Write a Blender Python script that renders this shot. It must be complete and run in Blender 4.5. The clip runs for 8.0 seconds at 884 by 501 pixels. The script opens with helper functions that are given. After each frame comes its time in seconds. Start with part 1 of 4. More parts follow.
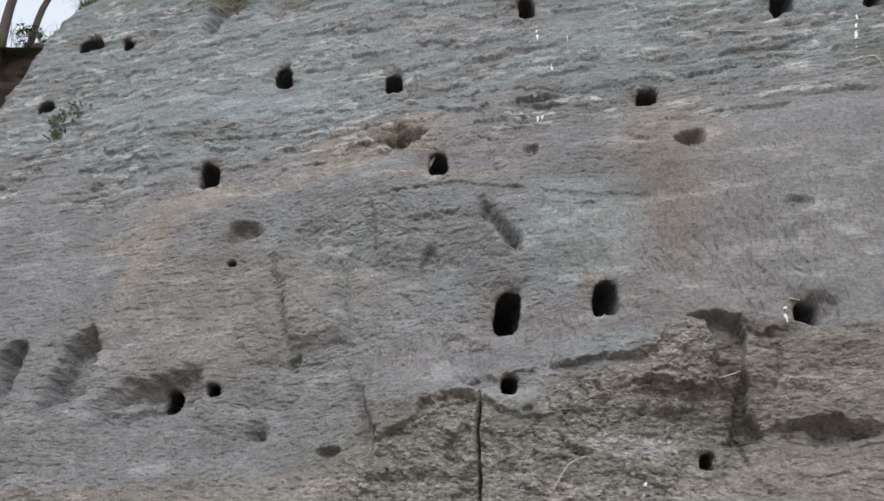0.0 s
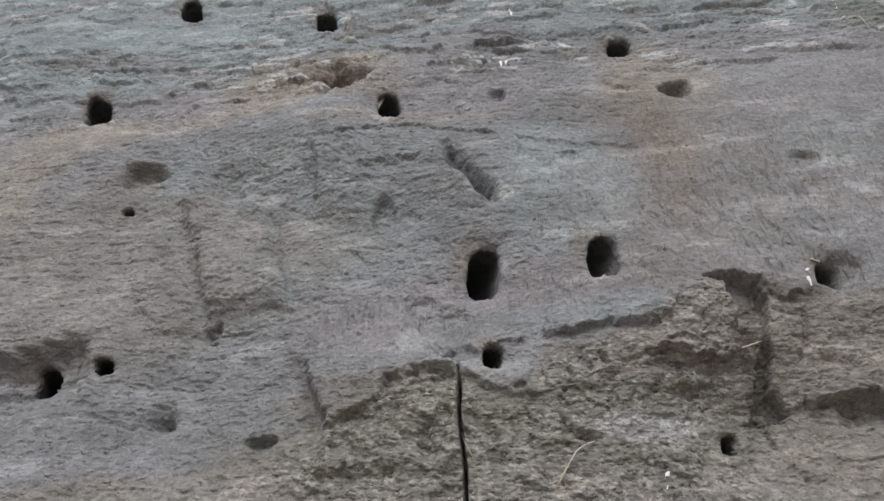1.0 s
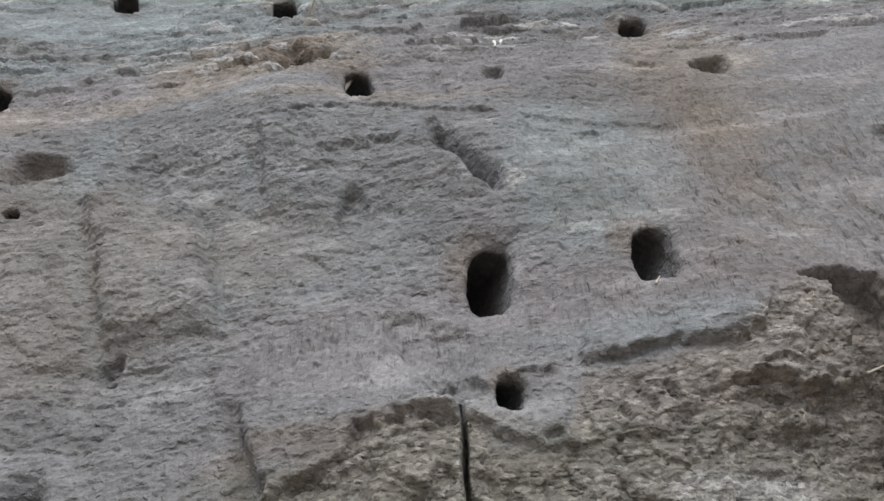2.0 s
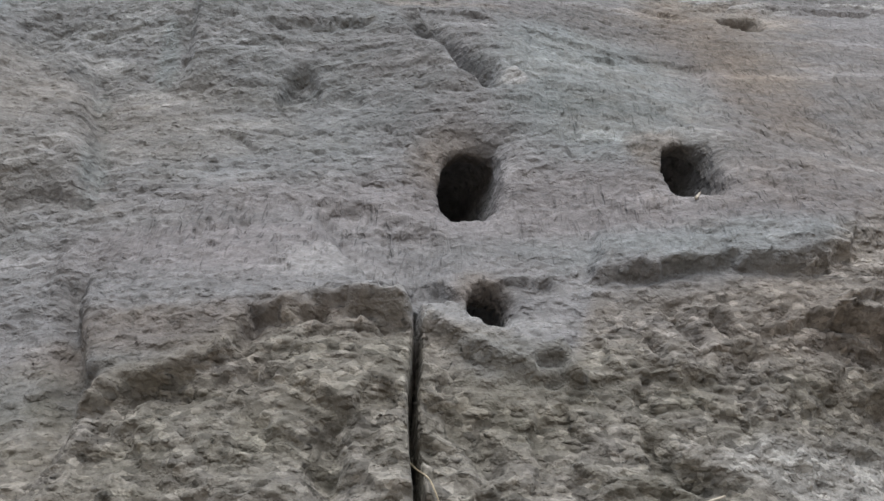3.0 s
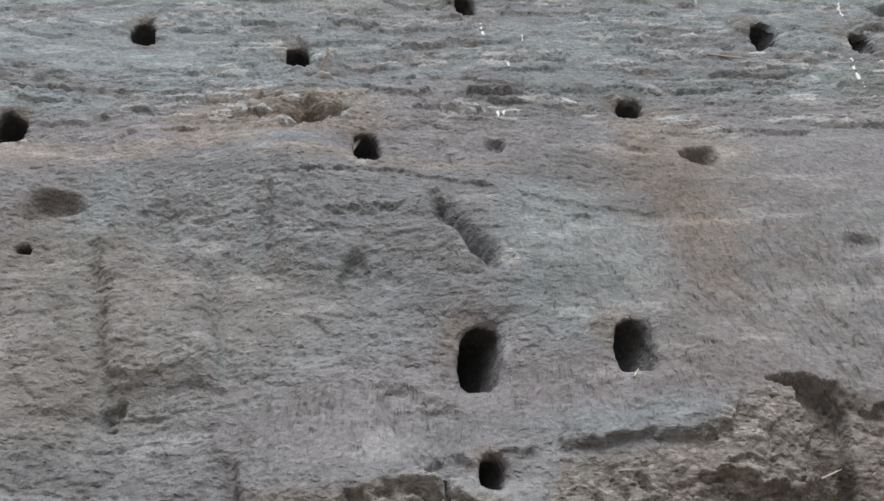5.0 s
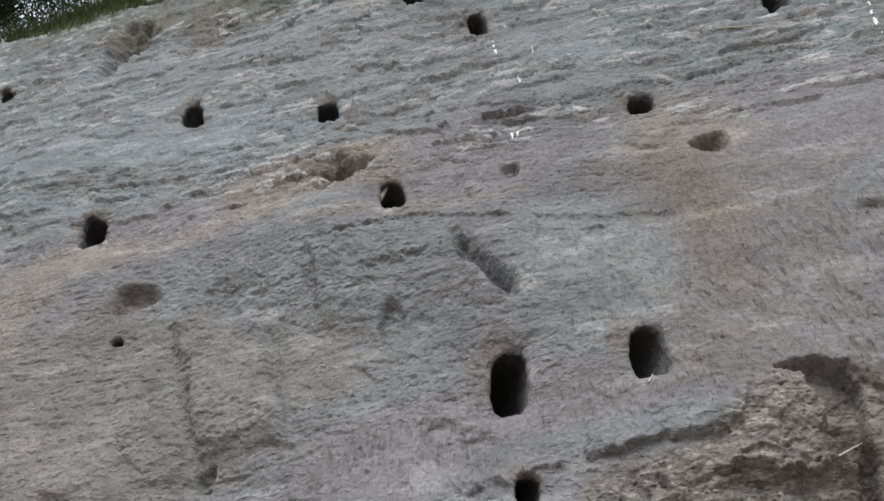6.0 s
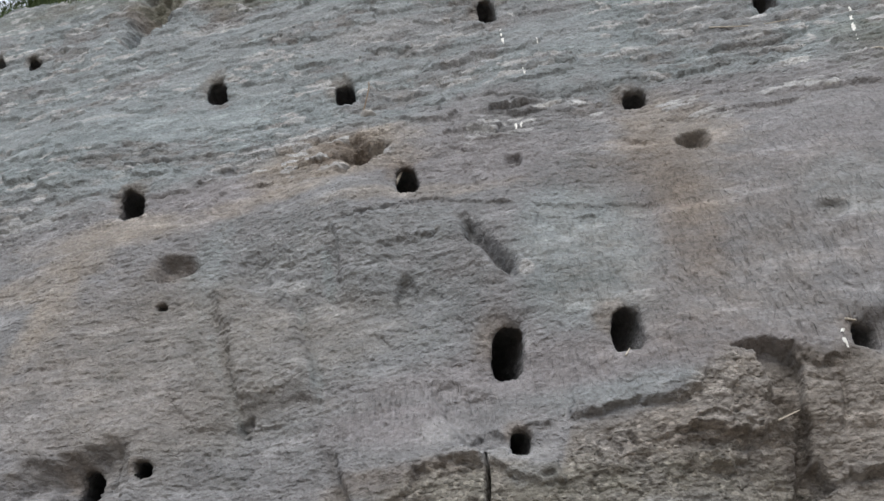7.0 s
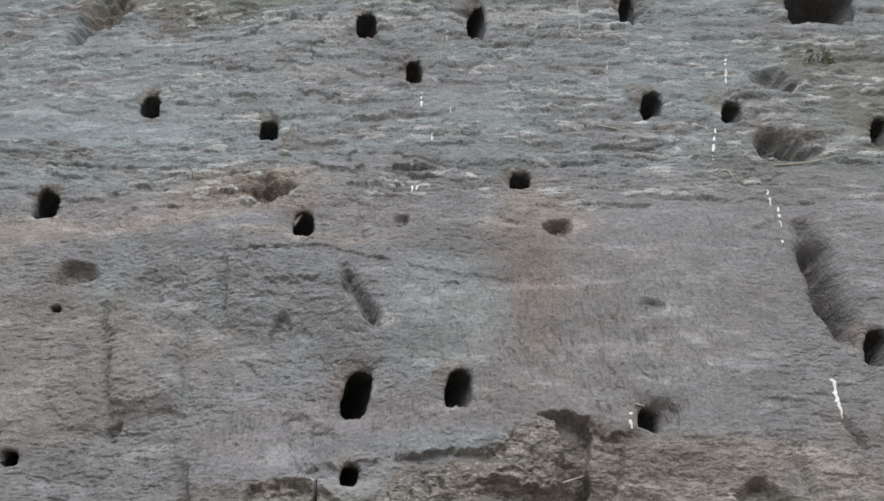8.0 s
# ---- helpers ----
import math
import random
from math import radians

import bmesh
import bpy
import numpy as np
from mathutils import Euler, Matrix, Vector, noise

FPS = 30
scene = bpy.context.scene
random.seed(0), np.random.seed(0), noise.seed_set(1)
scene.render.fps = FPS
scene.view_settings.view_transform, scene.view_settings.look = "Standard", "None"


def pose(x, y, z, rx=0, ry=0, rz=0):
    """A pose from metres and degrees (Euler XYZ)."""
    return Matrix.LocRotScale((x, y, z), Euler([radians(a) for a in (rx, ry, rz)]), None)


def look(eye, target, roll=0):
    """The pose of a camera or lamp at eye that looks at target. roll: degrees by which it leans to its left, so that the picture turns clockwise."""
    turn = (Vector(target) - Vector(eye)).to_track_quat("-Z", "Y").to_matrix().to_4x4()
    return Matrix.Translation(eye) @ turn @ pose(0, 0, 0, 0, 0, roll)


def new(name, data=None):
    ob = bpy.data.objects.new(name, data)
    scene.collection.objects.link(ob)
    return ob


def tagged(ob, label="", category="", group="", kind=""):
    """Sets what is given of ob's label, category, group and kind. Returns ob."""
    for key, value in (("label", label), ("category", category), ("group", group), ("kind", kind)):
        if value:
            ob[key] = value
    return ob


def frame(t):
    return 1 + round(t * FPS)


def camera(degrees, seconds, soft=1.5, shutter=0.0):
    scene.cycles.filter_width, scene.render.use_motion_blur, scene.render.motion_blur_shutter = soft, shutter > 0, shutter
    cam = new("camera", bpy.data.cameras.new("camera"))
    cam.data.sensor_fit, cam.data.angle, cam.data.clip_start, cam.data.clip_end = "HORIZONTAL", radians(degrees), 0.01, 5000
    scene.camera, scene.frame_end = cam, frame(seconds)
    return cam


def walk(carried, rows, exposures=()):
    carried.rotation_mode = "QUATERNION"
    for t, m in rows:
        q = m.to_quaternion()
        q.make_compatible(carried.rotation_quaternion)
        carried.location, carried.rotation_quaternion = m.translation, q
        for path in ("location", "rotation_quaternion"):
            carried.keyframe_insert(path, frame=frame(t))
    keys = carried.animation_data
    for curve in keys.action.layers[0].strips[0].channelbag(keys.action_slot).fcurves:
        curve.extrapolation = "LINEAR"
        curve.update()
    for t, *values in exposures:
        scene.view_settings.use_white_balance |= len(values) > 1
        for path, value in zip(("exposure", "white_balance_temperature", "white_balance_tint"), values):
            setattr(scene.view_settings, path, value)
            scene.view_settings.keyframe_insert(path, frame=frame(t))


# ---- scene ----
cam = camera(64.6, 8.0)
PATH = [
    (0, (0.057, 0.241, 1.597), (0.04, 2.012, 2.526), 2.4),
    (0.5, (-0.152, 0.577, 1.626), (0.076, 2.304, 2.607), -0.9),
    (1, (-0.22, 0.851, 1.673), (0.084, 2.593, 2.608), -0.8),
    (1.5, (-0.188, 1.297, 1.764), (0.154, 2.994, 2.766), -2.2),
    (1.7, (-0.188, 1.386, 1.834), (0.168, 3.068, 2.857), -3.3),
    (2.8, (-0.03, 2.084, 1.88), (0.461, 3.592, 3.098), 0.6),
    (3, (-0.033, 2.152, 1.842), (0.451, 3.662, 3.061), 1.6),
    (3.5, (-0.045, 2.171, 1.829), (0.399, 3.705, 3.034), 2.4),
    (4, (-0.07, 1.993, 1.878), (0.45, 3.514, 3.069), -1.4),
    (4.5, (-0.189, 1.645, 1.911), (0.346, 3.225, 3.014), -1.1),
    (5, (-0.247, 1.379, 1.93), (0.178, 2.977, 3.056), 0.6),
    (5.2, (-0.232, 1.295, 1.95), (0.125, 2.916, 3.065), -1.8),
    (6.3, (-0.021, 1.002, 1.951), (0.1, 2.664, 3.057), -3.5),
    (6.5, (-0.05, 0.942, 1.956), (0.052, 2.606, 3.062), -3.3),
    (7, (-0.12, 0.735, 1.851), (0.044, 2.458, 2.854), -2.9),
    (7.5, (-0.073, 0.514, 1.848), (0.156, 2.188, 2.917), -0.5),
    (8, (0.114, 0.281, 1.799), (0.441, 1.955, 2.844), 2.5),
]
walk(cam, [(t, look(eye, target, roll)) for t, eye, target, roll in PATH],
     exposures=[(0.0, 0.20), (1.5, 0.22), (3.0, 0.30), (4.0, 0.30), (5.2, 0.24), (6.5, 0.22), (8.0, 0.20)])

# ---- world and sun: bright overcast sky ----
world = bpy.data.worlds.new("overcast")
scene.world = world
world.use_nodes = True
wn, wl = world.node_tree.nodes, world.node_tree.links
sky = wn.new("ShaderNodeTexSky")
sky.sky_type, sky.sun_disc = "NISHITA", False
sky.sun_elevation, sky.sun_rotation = radians(49), radians(195)
sky.air_density, sky.dust_density, sky.ozone_density = 1.0, 4.0, 1.0
wn["Background"].inputs["Strength"].default_value = 0.15
cloud = wn.new("ShaderNodeMix")
cloud.data_type = "RGBA"
cloud.inputs[0].default_value = 0.72
cloud.inputs[7].default_value = (6.0, 6.35, 6.9, 1.0)
wl.new(sky.outputs["Color"], cloud.inputs[6])
wl.new(cloud.outputs[2], wn["Background"].inputs["Color"])
sun = new("sun", bpy.data.lights.new("sun", "SUN"))
sun.data.energy, sun.data.angle, sun.data.color = 1.25, radians(24), (1.0, 0.99, 0.975)
sun.matrix_world = look((-1.7, -3.4, 10.4), (0, 3, 3))


# ---- materials ----
class Nodes:
    """A small helper to wire node materials."""

    def __init__(self, name, rough=0.9):
        self.mat = bpy.data.materials.new(name)
        self.mat.use_nodes = True
        self.n, self.l = self.mat.node_tree.nodes, self.mat.node_tree.links
        self.bsdf = self.n["Principled BSDF"]
        self.bsdf.inputs["Roughness"].default_value = rough
        self.bsdf.inputs["Specular IOR Level"].default_value = 0.25
        self.tex = self.n.new("ShaderNodeTexCoord").outputs["Object"]

    def put(self, sock, value):
        if hasattr(value, "is_linked"):
            self.l.new(value, sock)
        else:
            sock.default_value = value

    def noise(self, scale, detail=4.0, rough=0.6, stretch=(1, 1, 1), warp=0.0):
        m = self.n.new("ShaderNodeMapping")
        m.inputs["Scale"].default_value = stretch
        self.l.new(self.tex, m.inputs["Vector"])
        t = self.n.new("ShaderNodeTexNoise")
        t.inputs["Scale"].default_value, t.inputs["Detail"].default_value = scale, detail
        t.inputs["Roughness"].default_value, t.inputs["Distortion"].default_value = rough, warp
        self.l.new(m.outputs["Vector"], t.inputs["Vector"])
        return t.outputs["Fac"]

    def ramp(self, value, lo, hi, a=0.0, b=1.0):
        r = self.n.new("ShaderNodeMapRange")
        for k, v in zip(("From Min", "From Max", "To Min", "To Max"), (lo, hi, a, b)):
            r.inputs[k].default_value = v
        self.l.new(value, r.inputs["Value"])
        return r.outputs["Result"]

    def math(self, op, a, b=0.0):
        r = self.n.new("ShaderNodeMath")
        r.operation = op
        self.put(r.inputs[0], a), self.put(r.inputs[1], b)
        return r.outputs[0]

    def mix(self, fac, a, b, blend="MIX"):
        r = self.n.new("ShaderNodeMix")
        r.data_type, r.blend_type = "RGBA", blend
        self.put(r.inputs[0], fac), self.put(r.inputs[6], a), self.put(r.inputs[7], b)
        return r.outputs[2]

    def attr(self, name):
        r = self.n.new("ShaderNodeAttribute")
        r.attribute_name = name
        return r.outputs["Fac"]

    def bump(self, height, strength, dist, after=None):
        r = self.n.new("ShaderNodeBump")
        r.inputs["Strength"].default_value, r.inputs["Distance"].default_value = strength, dist
        self.l.new(height, r.inputs["Height"])
        if after:
            self.l.new(after, r.inputs["Normal"])
        return r.outputs["Normal"]

    def done(self, colour=None, normal=None):
        if colour:
            self.l.new(colour, self.bsdf.inputs["Base Color"])
        if normal:
            self.l.new(normal, self.bsdf.inputs["Normal"])
        return self.mat


def rgb(r, g, b):
    return (r, g, b, 1.0)


def sandstone():
    m = Nodes("weathered_sandstone", 0.95)
    big = m.noise(1.7, 3, 0.55)
    mid = m.noise(7, 5, 0.65, (1, 1, 1.8))
    bed = m.noise(9, 5, 0.7, (0.5, 0.5, 1.8), 0.6)
    fine = m.noise(60, 4, 0.7)
    grit = m.noise(240, 2, 0.6)
    col = m.mix(m.ramp(big, 0.35, 0.65), rgb(0.238, 0.240, 0.244), rgb(0.284, 0.281, 0.287))

    def zone(name, col, a, b):
        fac = m.math("MULTIPLY", m.attr(name), 1.0)
        fac = m.ramp(m.math("ADD", fac, m.math("MULTIPLY", m.math("SUBTRACT", mid, 0.5), 0.8)), 0.12, 0.95)
        return m.mix(fac, col, m.mix(m.ramp(bed, 0.35, 0.65), a, b))

    col = zone("green", col, rgb(0.254, 0.290, 0.297), rgb(0.322, 0.356, 0.366))
    col = zone("lilac", col, rgb(0.250, 0.237, 0.241), rgb(0.294, 0.279, 0.284))
    col = zone("tan", col, rgb(0.310, 0.270, 0.226), rgb(0.400, 0.360, 0.310))
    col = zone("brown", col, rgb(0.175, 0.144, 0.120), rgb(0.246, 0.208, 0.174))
    col = zone("buff", col, rgb(0.240, 0.217, 0.193), rgb(0.316, 0.294, 0.268))
    # near-black brown: shade painted into grooves and undercuts
    col = zone("shade_tint", col, rgb(0.085, 0.072, 0.058), rgb(0.12, 0.10, 0.082))
    col = zone("moss", col, rgb(0.165, 0.172, 0.135), rgb(0.21, 0.212, 0.17))
    col = zone("pale", col, rgb(0.50, 0.505, 0.505), rgb(0.42, 0.42, 0.415))
    # weak mottling, pale salt flecks in the upper beds
    scraped, chipped = m.attr("scraped"), m.attr("chipped")
    chipped = m.ramp(m.math("ADD", chipped, m.math("MULTIPLY", m.math("SUBTRACT", mid, 0.5), 1.2)), 0.35, 0.75)
    fleck = m.noise(5, 5, 0.65, (0.55, 0.55, 2.0))
    tone = m.math("MULTIPLY", m.ramp(fleck, 0.32, 0.50, 0.84, 1.04), m.ramp(fleck, 0.57, 0.64, 1.0, 1.34))
    tone = m.math("MULTIPLY", tone, m.ramp(m.noise(14, 4, 0.65), 0.3, 0.7, 0.86, 1.14))
    tone = m.math("MULTIPLY", tone, m.ramp(fine, 0.3, 0.7, 0.90, 1.10))
    tone = m.math("MULTIPLY", tone, m.ramp(m.noise(70, 3, 0.6, (0.85, 0.85, 1.1)), 0.36, 0.64, 0.86, 1.12))
    tone = m.math("MULTIPLY", tone, m.ramp(grit, 0.3, 0.7, 0.90, 1.10))
    # crisp little plates that break off along the bedding
    plates = m.ramp(m.noise(15, 3, 0.55, (0.8, 0.8, 1.1)), 0.44, 0.58)
    scales = m.ramp(m.noise(42, 3, 0.55, (0.85, 0.85, 1.1)), 0.48, 0.62)
    flakes = m.ramp(m.noise(110, 3, 0.55, (0.9, 0.9, 1.1)), 0.46, 0.66)
    calm = m.ramp(scraped, 0.0, 1.0, 1.0, 0.25)
    scratch = m.ramp(m.noise(42, 2, 0.5, (1.7, 1.7, 0.28), 0.3), 0.52, 0.70)
    warp = m.n.new("ShaderNodeMapping")
    warp.inputs["Scale"].default_value = (0.75, 0.75, 1.2)
    m.l.new(m.tex, warp.inputs["Vector"])
    cells = m.n.new("ShaderNodeTexVoronoi")
    cells.inputs["Scale"].default_value, cells.inputs["Detail"].default_value, cells.inputs["Randomness"].default_value = 80, 0.0, 1.0
    m.l.new(warp.outputs["Vector"], cells.inputs["Vector"])
    each = m.n.new("ShaderNodeSeparateColor")
    m.l.new(cells.outputs["Color"], each.inputs["Color"])
    pick = m.math("ADD", m.ramp(each.outputs["Red"], 0.68, 0.92, 0, 0.50), m.ramp(each.outputs["Red"], 0.05, 0.30, -0.34, 0))
    tone = m.math("MULTIPLY", tone, m.math("ADD", 1.0, m.math("MULTIPLY", pick, chipped)))
    tone = m.math("MULTIPLY", tone, m.ramp(m.math("ADD", scales, flakes), 0.0, 2.0, 0.92, 1.08))
    col = m.mix(1.0, col, m.math("MULTIPLY", tone, 0.82), "MULTIPLY")
    n = m.bump(m.math("MULTIPLY", plates, calm), 0.7, 0.0065)
    n = m.bump(m.math("MULTIPLY", scales, calm), 0.8, 0.0046, n)
    n = m.bump(m.math("MULTIPLY", flakes, m.ramp(scraped, 0.0, 1.0, 1.0, 0.5)), 0.7, 0.0016, n)
    n = m.bump(m.math("MULTIPLY", scratch, m.math("MULTIPLY", scraped, -1.0)), 1.0, 0.006, n)
    n = m.bump(m.math("MULTIPLY", each.outputs["Green"], chipped), 0.7, 0.004, n)
    # rounded crumbs, thick in the crumbling beds and scattered over the sound ones
    crumb = m.ramp(cells.outputs["Distance"], 0.0, 0.55, 1.0, 0.0)
    strewn = m.ramp(m.noise(9, 3, 0.6), 0.50, 0.66)
    thick = m.math("MULTIPLY", m.math("MAXIMUM", chipped, m.math("MULTIPLY", strewn, calm)), m.ramp(each.outputs["Blue"], 0.35, 0.8))
    n = m.bump(m.math("MULTIPLY", crumb, thick), 0.8, 0.0075, n)
    n = m.bump(grit, 0.2, 0.0008, n)
    return m.done(col, n)


def plain(name, a, b, scale=30, rough=0.85, bump=0.002, stretch=(1, 1, 1)):
    m = Nodes(name, rough)
    f = m.noise(scale, 4, 0.65, stretch)
    col = m.mix(m.ramp(f, 0.3, 0.7), rgb(*a), rgb(*b))
    return m.done(col, m.bump(f, 0.6, bump))


def leafy(name, a, b, rough=0.6):
    m = Nodes(name, rough)
    geo = m.n.new("ShaderNodeNewGeometry")
    col = m.mix(geo.outputs["Random Per Island"], rgb(*a), rgb(*b))
    m.bsdf.inputs["Transmission Weight"].default_value = 0.0
    m.bsdf.inputs["Subsurface Weight"].default_value = 0.0
    return m.done(col)


ROCK = sandstone()
EARTH = plain("trodden_earth", (0.16, 0.125, 0.09), (0.26, 0.21, 0.155), 6, 0.95, 0.02)
CLAY = plain("dark_brown_earth", (0.06, 0.047, 0.04), (0.17, 0.135, 0.11), 5, 0.95, 0.03, (0.5, 0.5, 1.8))
DROPPING = plain("dried_white_dropping", (0.72, 0.72, 0.68), (0.85, 0.85, 0.82), 80, 0.8, 0.001)
FAINT = plain("washed_out_dropping", (0.36, 0.37, 0.36), (0.46, 0.46, 0.45), 60, 0.85, 0.001)
STRAW = plain("dry_straw", (0.42, 0.36, 0.25), (0.55, 0.48, 0.36), 90, 0.7, 0.0005)
TWIG = plain("bleached_twig", (0.40, 0.36, 0.30), (0.58, 0.53, 0.45), 70, 0.8, 0.001)
ROOT = plain("thin_brown_root", (0.16, 0.12, 0.085), (0.27, 0.21, 0.15), 60, 0.85, 0.001)
CHALK = plain("pale_sandstone_clod", (0.30, 0.29, 0.27), (0.42, 0.41, 0.39), 40, 0.95, 0.006)
BARK = plain("grey_bark", (0.055, 0.046, 0.038), (0.12, 0.10, 0.085), 14, 0.9, 0.01, (1, 1, 0.3))
LEAF = leafy("tree_leaf", (0.018, 0.034, 0.014), (0.05, 0.08, 0.03))
WEED = leafy("weed_leaf", (0.11, 0.15, 0.075), (0.24, 0.28, 0.155))
GRASS = leafy("rim_grass", (0.065, 0.11, 0.045), (0.16, 0.21, 0.09), 0.7)


# ---- numeric noise for shaping rock ----
def lattice(ix, iy, seed):
    h = (ix * 374761393 + iy * 668265263 + seed * 974634777) & 0xFFFFFFFF
    h = ((h ^ (h >> 13)) * 1274126177) & 0xFFFFFFFF
    return ((h ^ (h >> 16)) & 0xFFFF) / 65535.0


def value(x, y, seed):
    """Smooth noise from -1 to 1 with cells of size 1."""
    ix, iy = np.floor(x).astype(np.int64), np.floor(y).astype(np.int64)
    fx, fy = x - ix, y - iy
    fx, fy = fx * fx * fx * (fx * (6 * fx - 15) + 10), fy * fy * fy * (fy * (6 * fy - 15) + 10)
    a = lattice(ix, iy, seed) * (1 - fx) + lattice(ix + 1, iy, seed) * fx
    b = lattice(ix, iy + 1, seed) * (1 - fx) + lattice(ix + 1, iy + 1, seed) * fx
    return 2 * (a * (1 - fy) + b * fy) - 1


def fbm(x, y, seed, octaves=4, gain=0.5):
    out, amp, c, s = 0.0, 1.0, math.cos(0.6), math.sin(0.6)
    for k in range(octaves):
        out = out + amp * value(x, y, seed + 17 * k)
        x, y, amp = 2.03 * (c * x - s * y) + 3.1, 2.03 * (s * x + c * y) + 1.7, amp * gain
    return out


def chunks(x, y, seed, sharp=22.0):
    """Broken faces: every cell a tilted facet of its own height, from 0 to about 1, with worn edges."""
    ix, iy = np.floor(x).astype(np.int64), np.floor(y).astype(np.int64)
    total, height = np.full(x.shape, 1e-9), np.zeros(x.shape)
    for dx in (-1, 0, 1):
        for dy in (-1, 0, 1):
            jx, jy = ix + dx, iy + dy
            px, py = x - jx - lattice(jx, jy, seed), y - jy - lattice(jx, jy, seed + 5)
            w = np.exp(-sharp * (px * px + py * py))
            h = lattice(jx, jy, seed + 9) + 0.6 * px * (lattice(jx, jy, seed + 13) - 0.5) + 0.5 * py * (lattice(jx, jy, seed + 19) - 0.3)
            height += w * h
            total += w
    return height / total


def smooth(t):
    t = np.clip(t, 0.0, 1.0)
    return t * t * (3 - 2 * t)


def soft_plus(t, w=0.25):
    return w * np.logaddexp(0.0, t / w)


# ---- the cliff: a leaning bank over x and height, its shape added feature by feature ----
def spaced(*spans):
    """Grid lines from spans of (start, end, step)."""
    lines = [np.linspace(a, b, max(2, round((b - a) / step)), endpoint=False) for a, b, step in spans]
    return np.concatenate(lines + [[spans[-1][1]]])


GX = spaced((-5.6, -4.4, 0.03), (-4.4, -2.3, 0.014), (-2.3, -0.9, 0.0095), (-0.9, 0.185, 0.0048), (0.185, 0.225, 0.0026), (0.225, 1.6, 0.0048), (1.6, 2.7, 0.011), (2.7, 5.4, 0.022))
GZ = spaced((-0.3, 1.7, 0.06), (1.7, 1.95, 0.02), (1.95, 2.65, 0.0035), (2.65, 3.7, 0.0048), (3.7, 4.6, 0.007), (4.6, 6.8, 0.012), (6.8, 8.1, 0.025), (8.1, 11.0, 0.12))
X, S = np.meshgrid(GX, GZ)
H = np.zeros(X.shape)          # outwards, along the face's normal
HOLE = np.zeros(X.shape)       # level, into the bank
OUTX, OUTZ = np.zeros(X.shape), np.zeros(X.shape)   # sideways, round a burrow's lip
LABEL = np.zeros(X.shape, np.int32)
WOBX, WOBZ = fbm(X * 9, S * 9, 3, 3), fbm(X * 9, S * 9, 31, 3)
RAGX, RAGZ = fbm(X * 38, S * 38, 33, 2), fbm(X * 38, S * 46, 37, 2)
TINT = {k: np.zeros(X.shape) for k in ("green", "lilac", "tan", "brown", "buff", "shade_tint", "moss", "pale", "chipped", "scraped")}
FACETS = 0.6 * chunks(X * 7 + 0.3 * WOBX, S * 11 + 0.3 * WOBZ, 101) + 0.4 * chunks(X * 21 + 0.3 * WOBX, S * 34 + 0.3 * WOBZ, 103)
BREAKS = fbm(X * 7, S * 5, 105, 3)
BURROWS = []


def window(x0, x1, z0, z1):
    a, b = np.searchsorted(GZ, (z0, z1))
    c, d = np.searchsorted(GX, (x0, x1))
    return slice(max(a - 1, 0), b + 1), slice(max(c - 1, 0), d + 1)


def lip(px, pz, phase):
    """Distance from a burrow's middle: 1 on its outline, round above, flatter below, a little ragged."""
    power = np.where(pz < 0, 4.5, 2.4)
    a = np.arctan2(pz, px)
    ragged = 1 + 0.02 * np.sin(3 * a + phase) + 0.02 * np.sin(7 * a + 2 * phase) + 0.015 * np.sin(15 * a + 3 * phase)
    return (np.abs(px) ** power + np.abs(pz) ** power) ** (1 / power) * ragged


def burrow(x, z, w, h, depth, lean=0.0):
    """The mouth of a nest tunnel: the sheet turns in at the lip and folds away behind the tunnel's wall."""
    win = window(x - 2 * w, x + 2 * w, z - 1.5 * h, z + 1.5 * h)
    px, pz = (X[win] - x - lean * (S[win] - z)) / (w / 2), (S[win] - z) / (h / 2)
    r = lip(px, pz, 9 * x)
    HOLE[win] = np.maximum(HOLE[win], 0.008 * smooth((1.12 - r) / 0.12) + 0.045 * smooth((1.0 - r) / 0.15))
    back = np.where(r < 1, (1.0 + 0.5 * (1.0 - r)) / np.maximum(r, 0.3) - 1.0, 0.0)
    OUTX[win] += back * (px * w / 2 + lean * pz * h / 2)
    OUTZ[win] += back * pz * h / 2
    H[win] -= 0.013 * np.exp(-np.maximum(r - 1, 0) * 5.0)
    BURROWS.append((x, z, w, h, depth, lean))
    LABEL[win] = np.where(r < 0.80, len(BURROWS), LABEL[win])


def scoop(x, z, w, h, depth, edge=0.5, slant=0.0):
    """A hollow with a ragged rim; edge: 0 cut sharp, 1 dished."""
    win = window(x - 1.6 * w, x + 1.6 * w, z - 1.6 * h, z + 1.6 * h)
    dz = S[win] - z - slant * (X[win] - x) * h / w * -1.0
    px = (X[win] - x + 0.10 * w * WOBX[win]) / (w / 2)
    pz = (dz + 0.10 * h * WOBZ[win]) / (h / 2)
    r = np.sqrt(px * px + pz * pz)
    r = r * (1 + 0.12 * np.sin(3 * np.arctan2(pz, px) + 7 * x))
    H[win] -= depth * smooth((1.1 - r) / (0.15 + 0.9 * edge)) * (0.65 + 0.25 * np.clip(pz, -1, 1) + 0.6 * (FACETS[win] - 0.3))


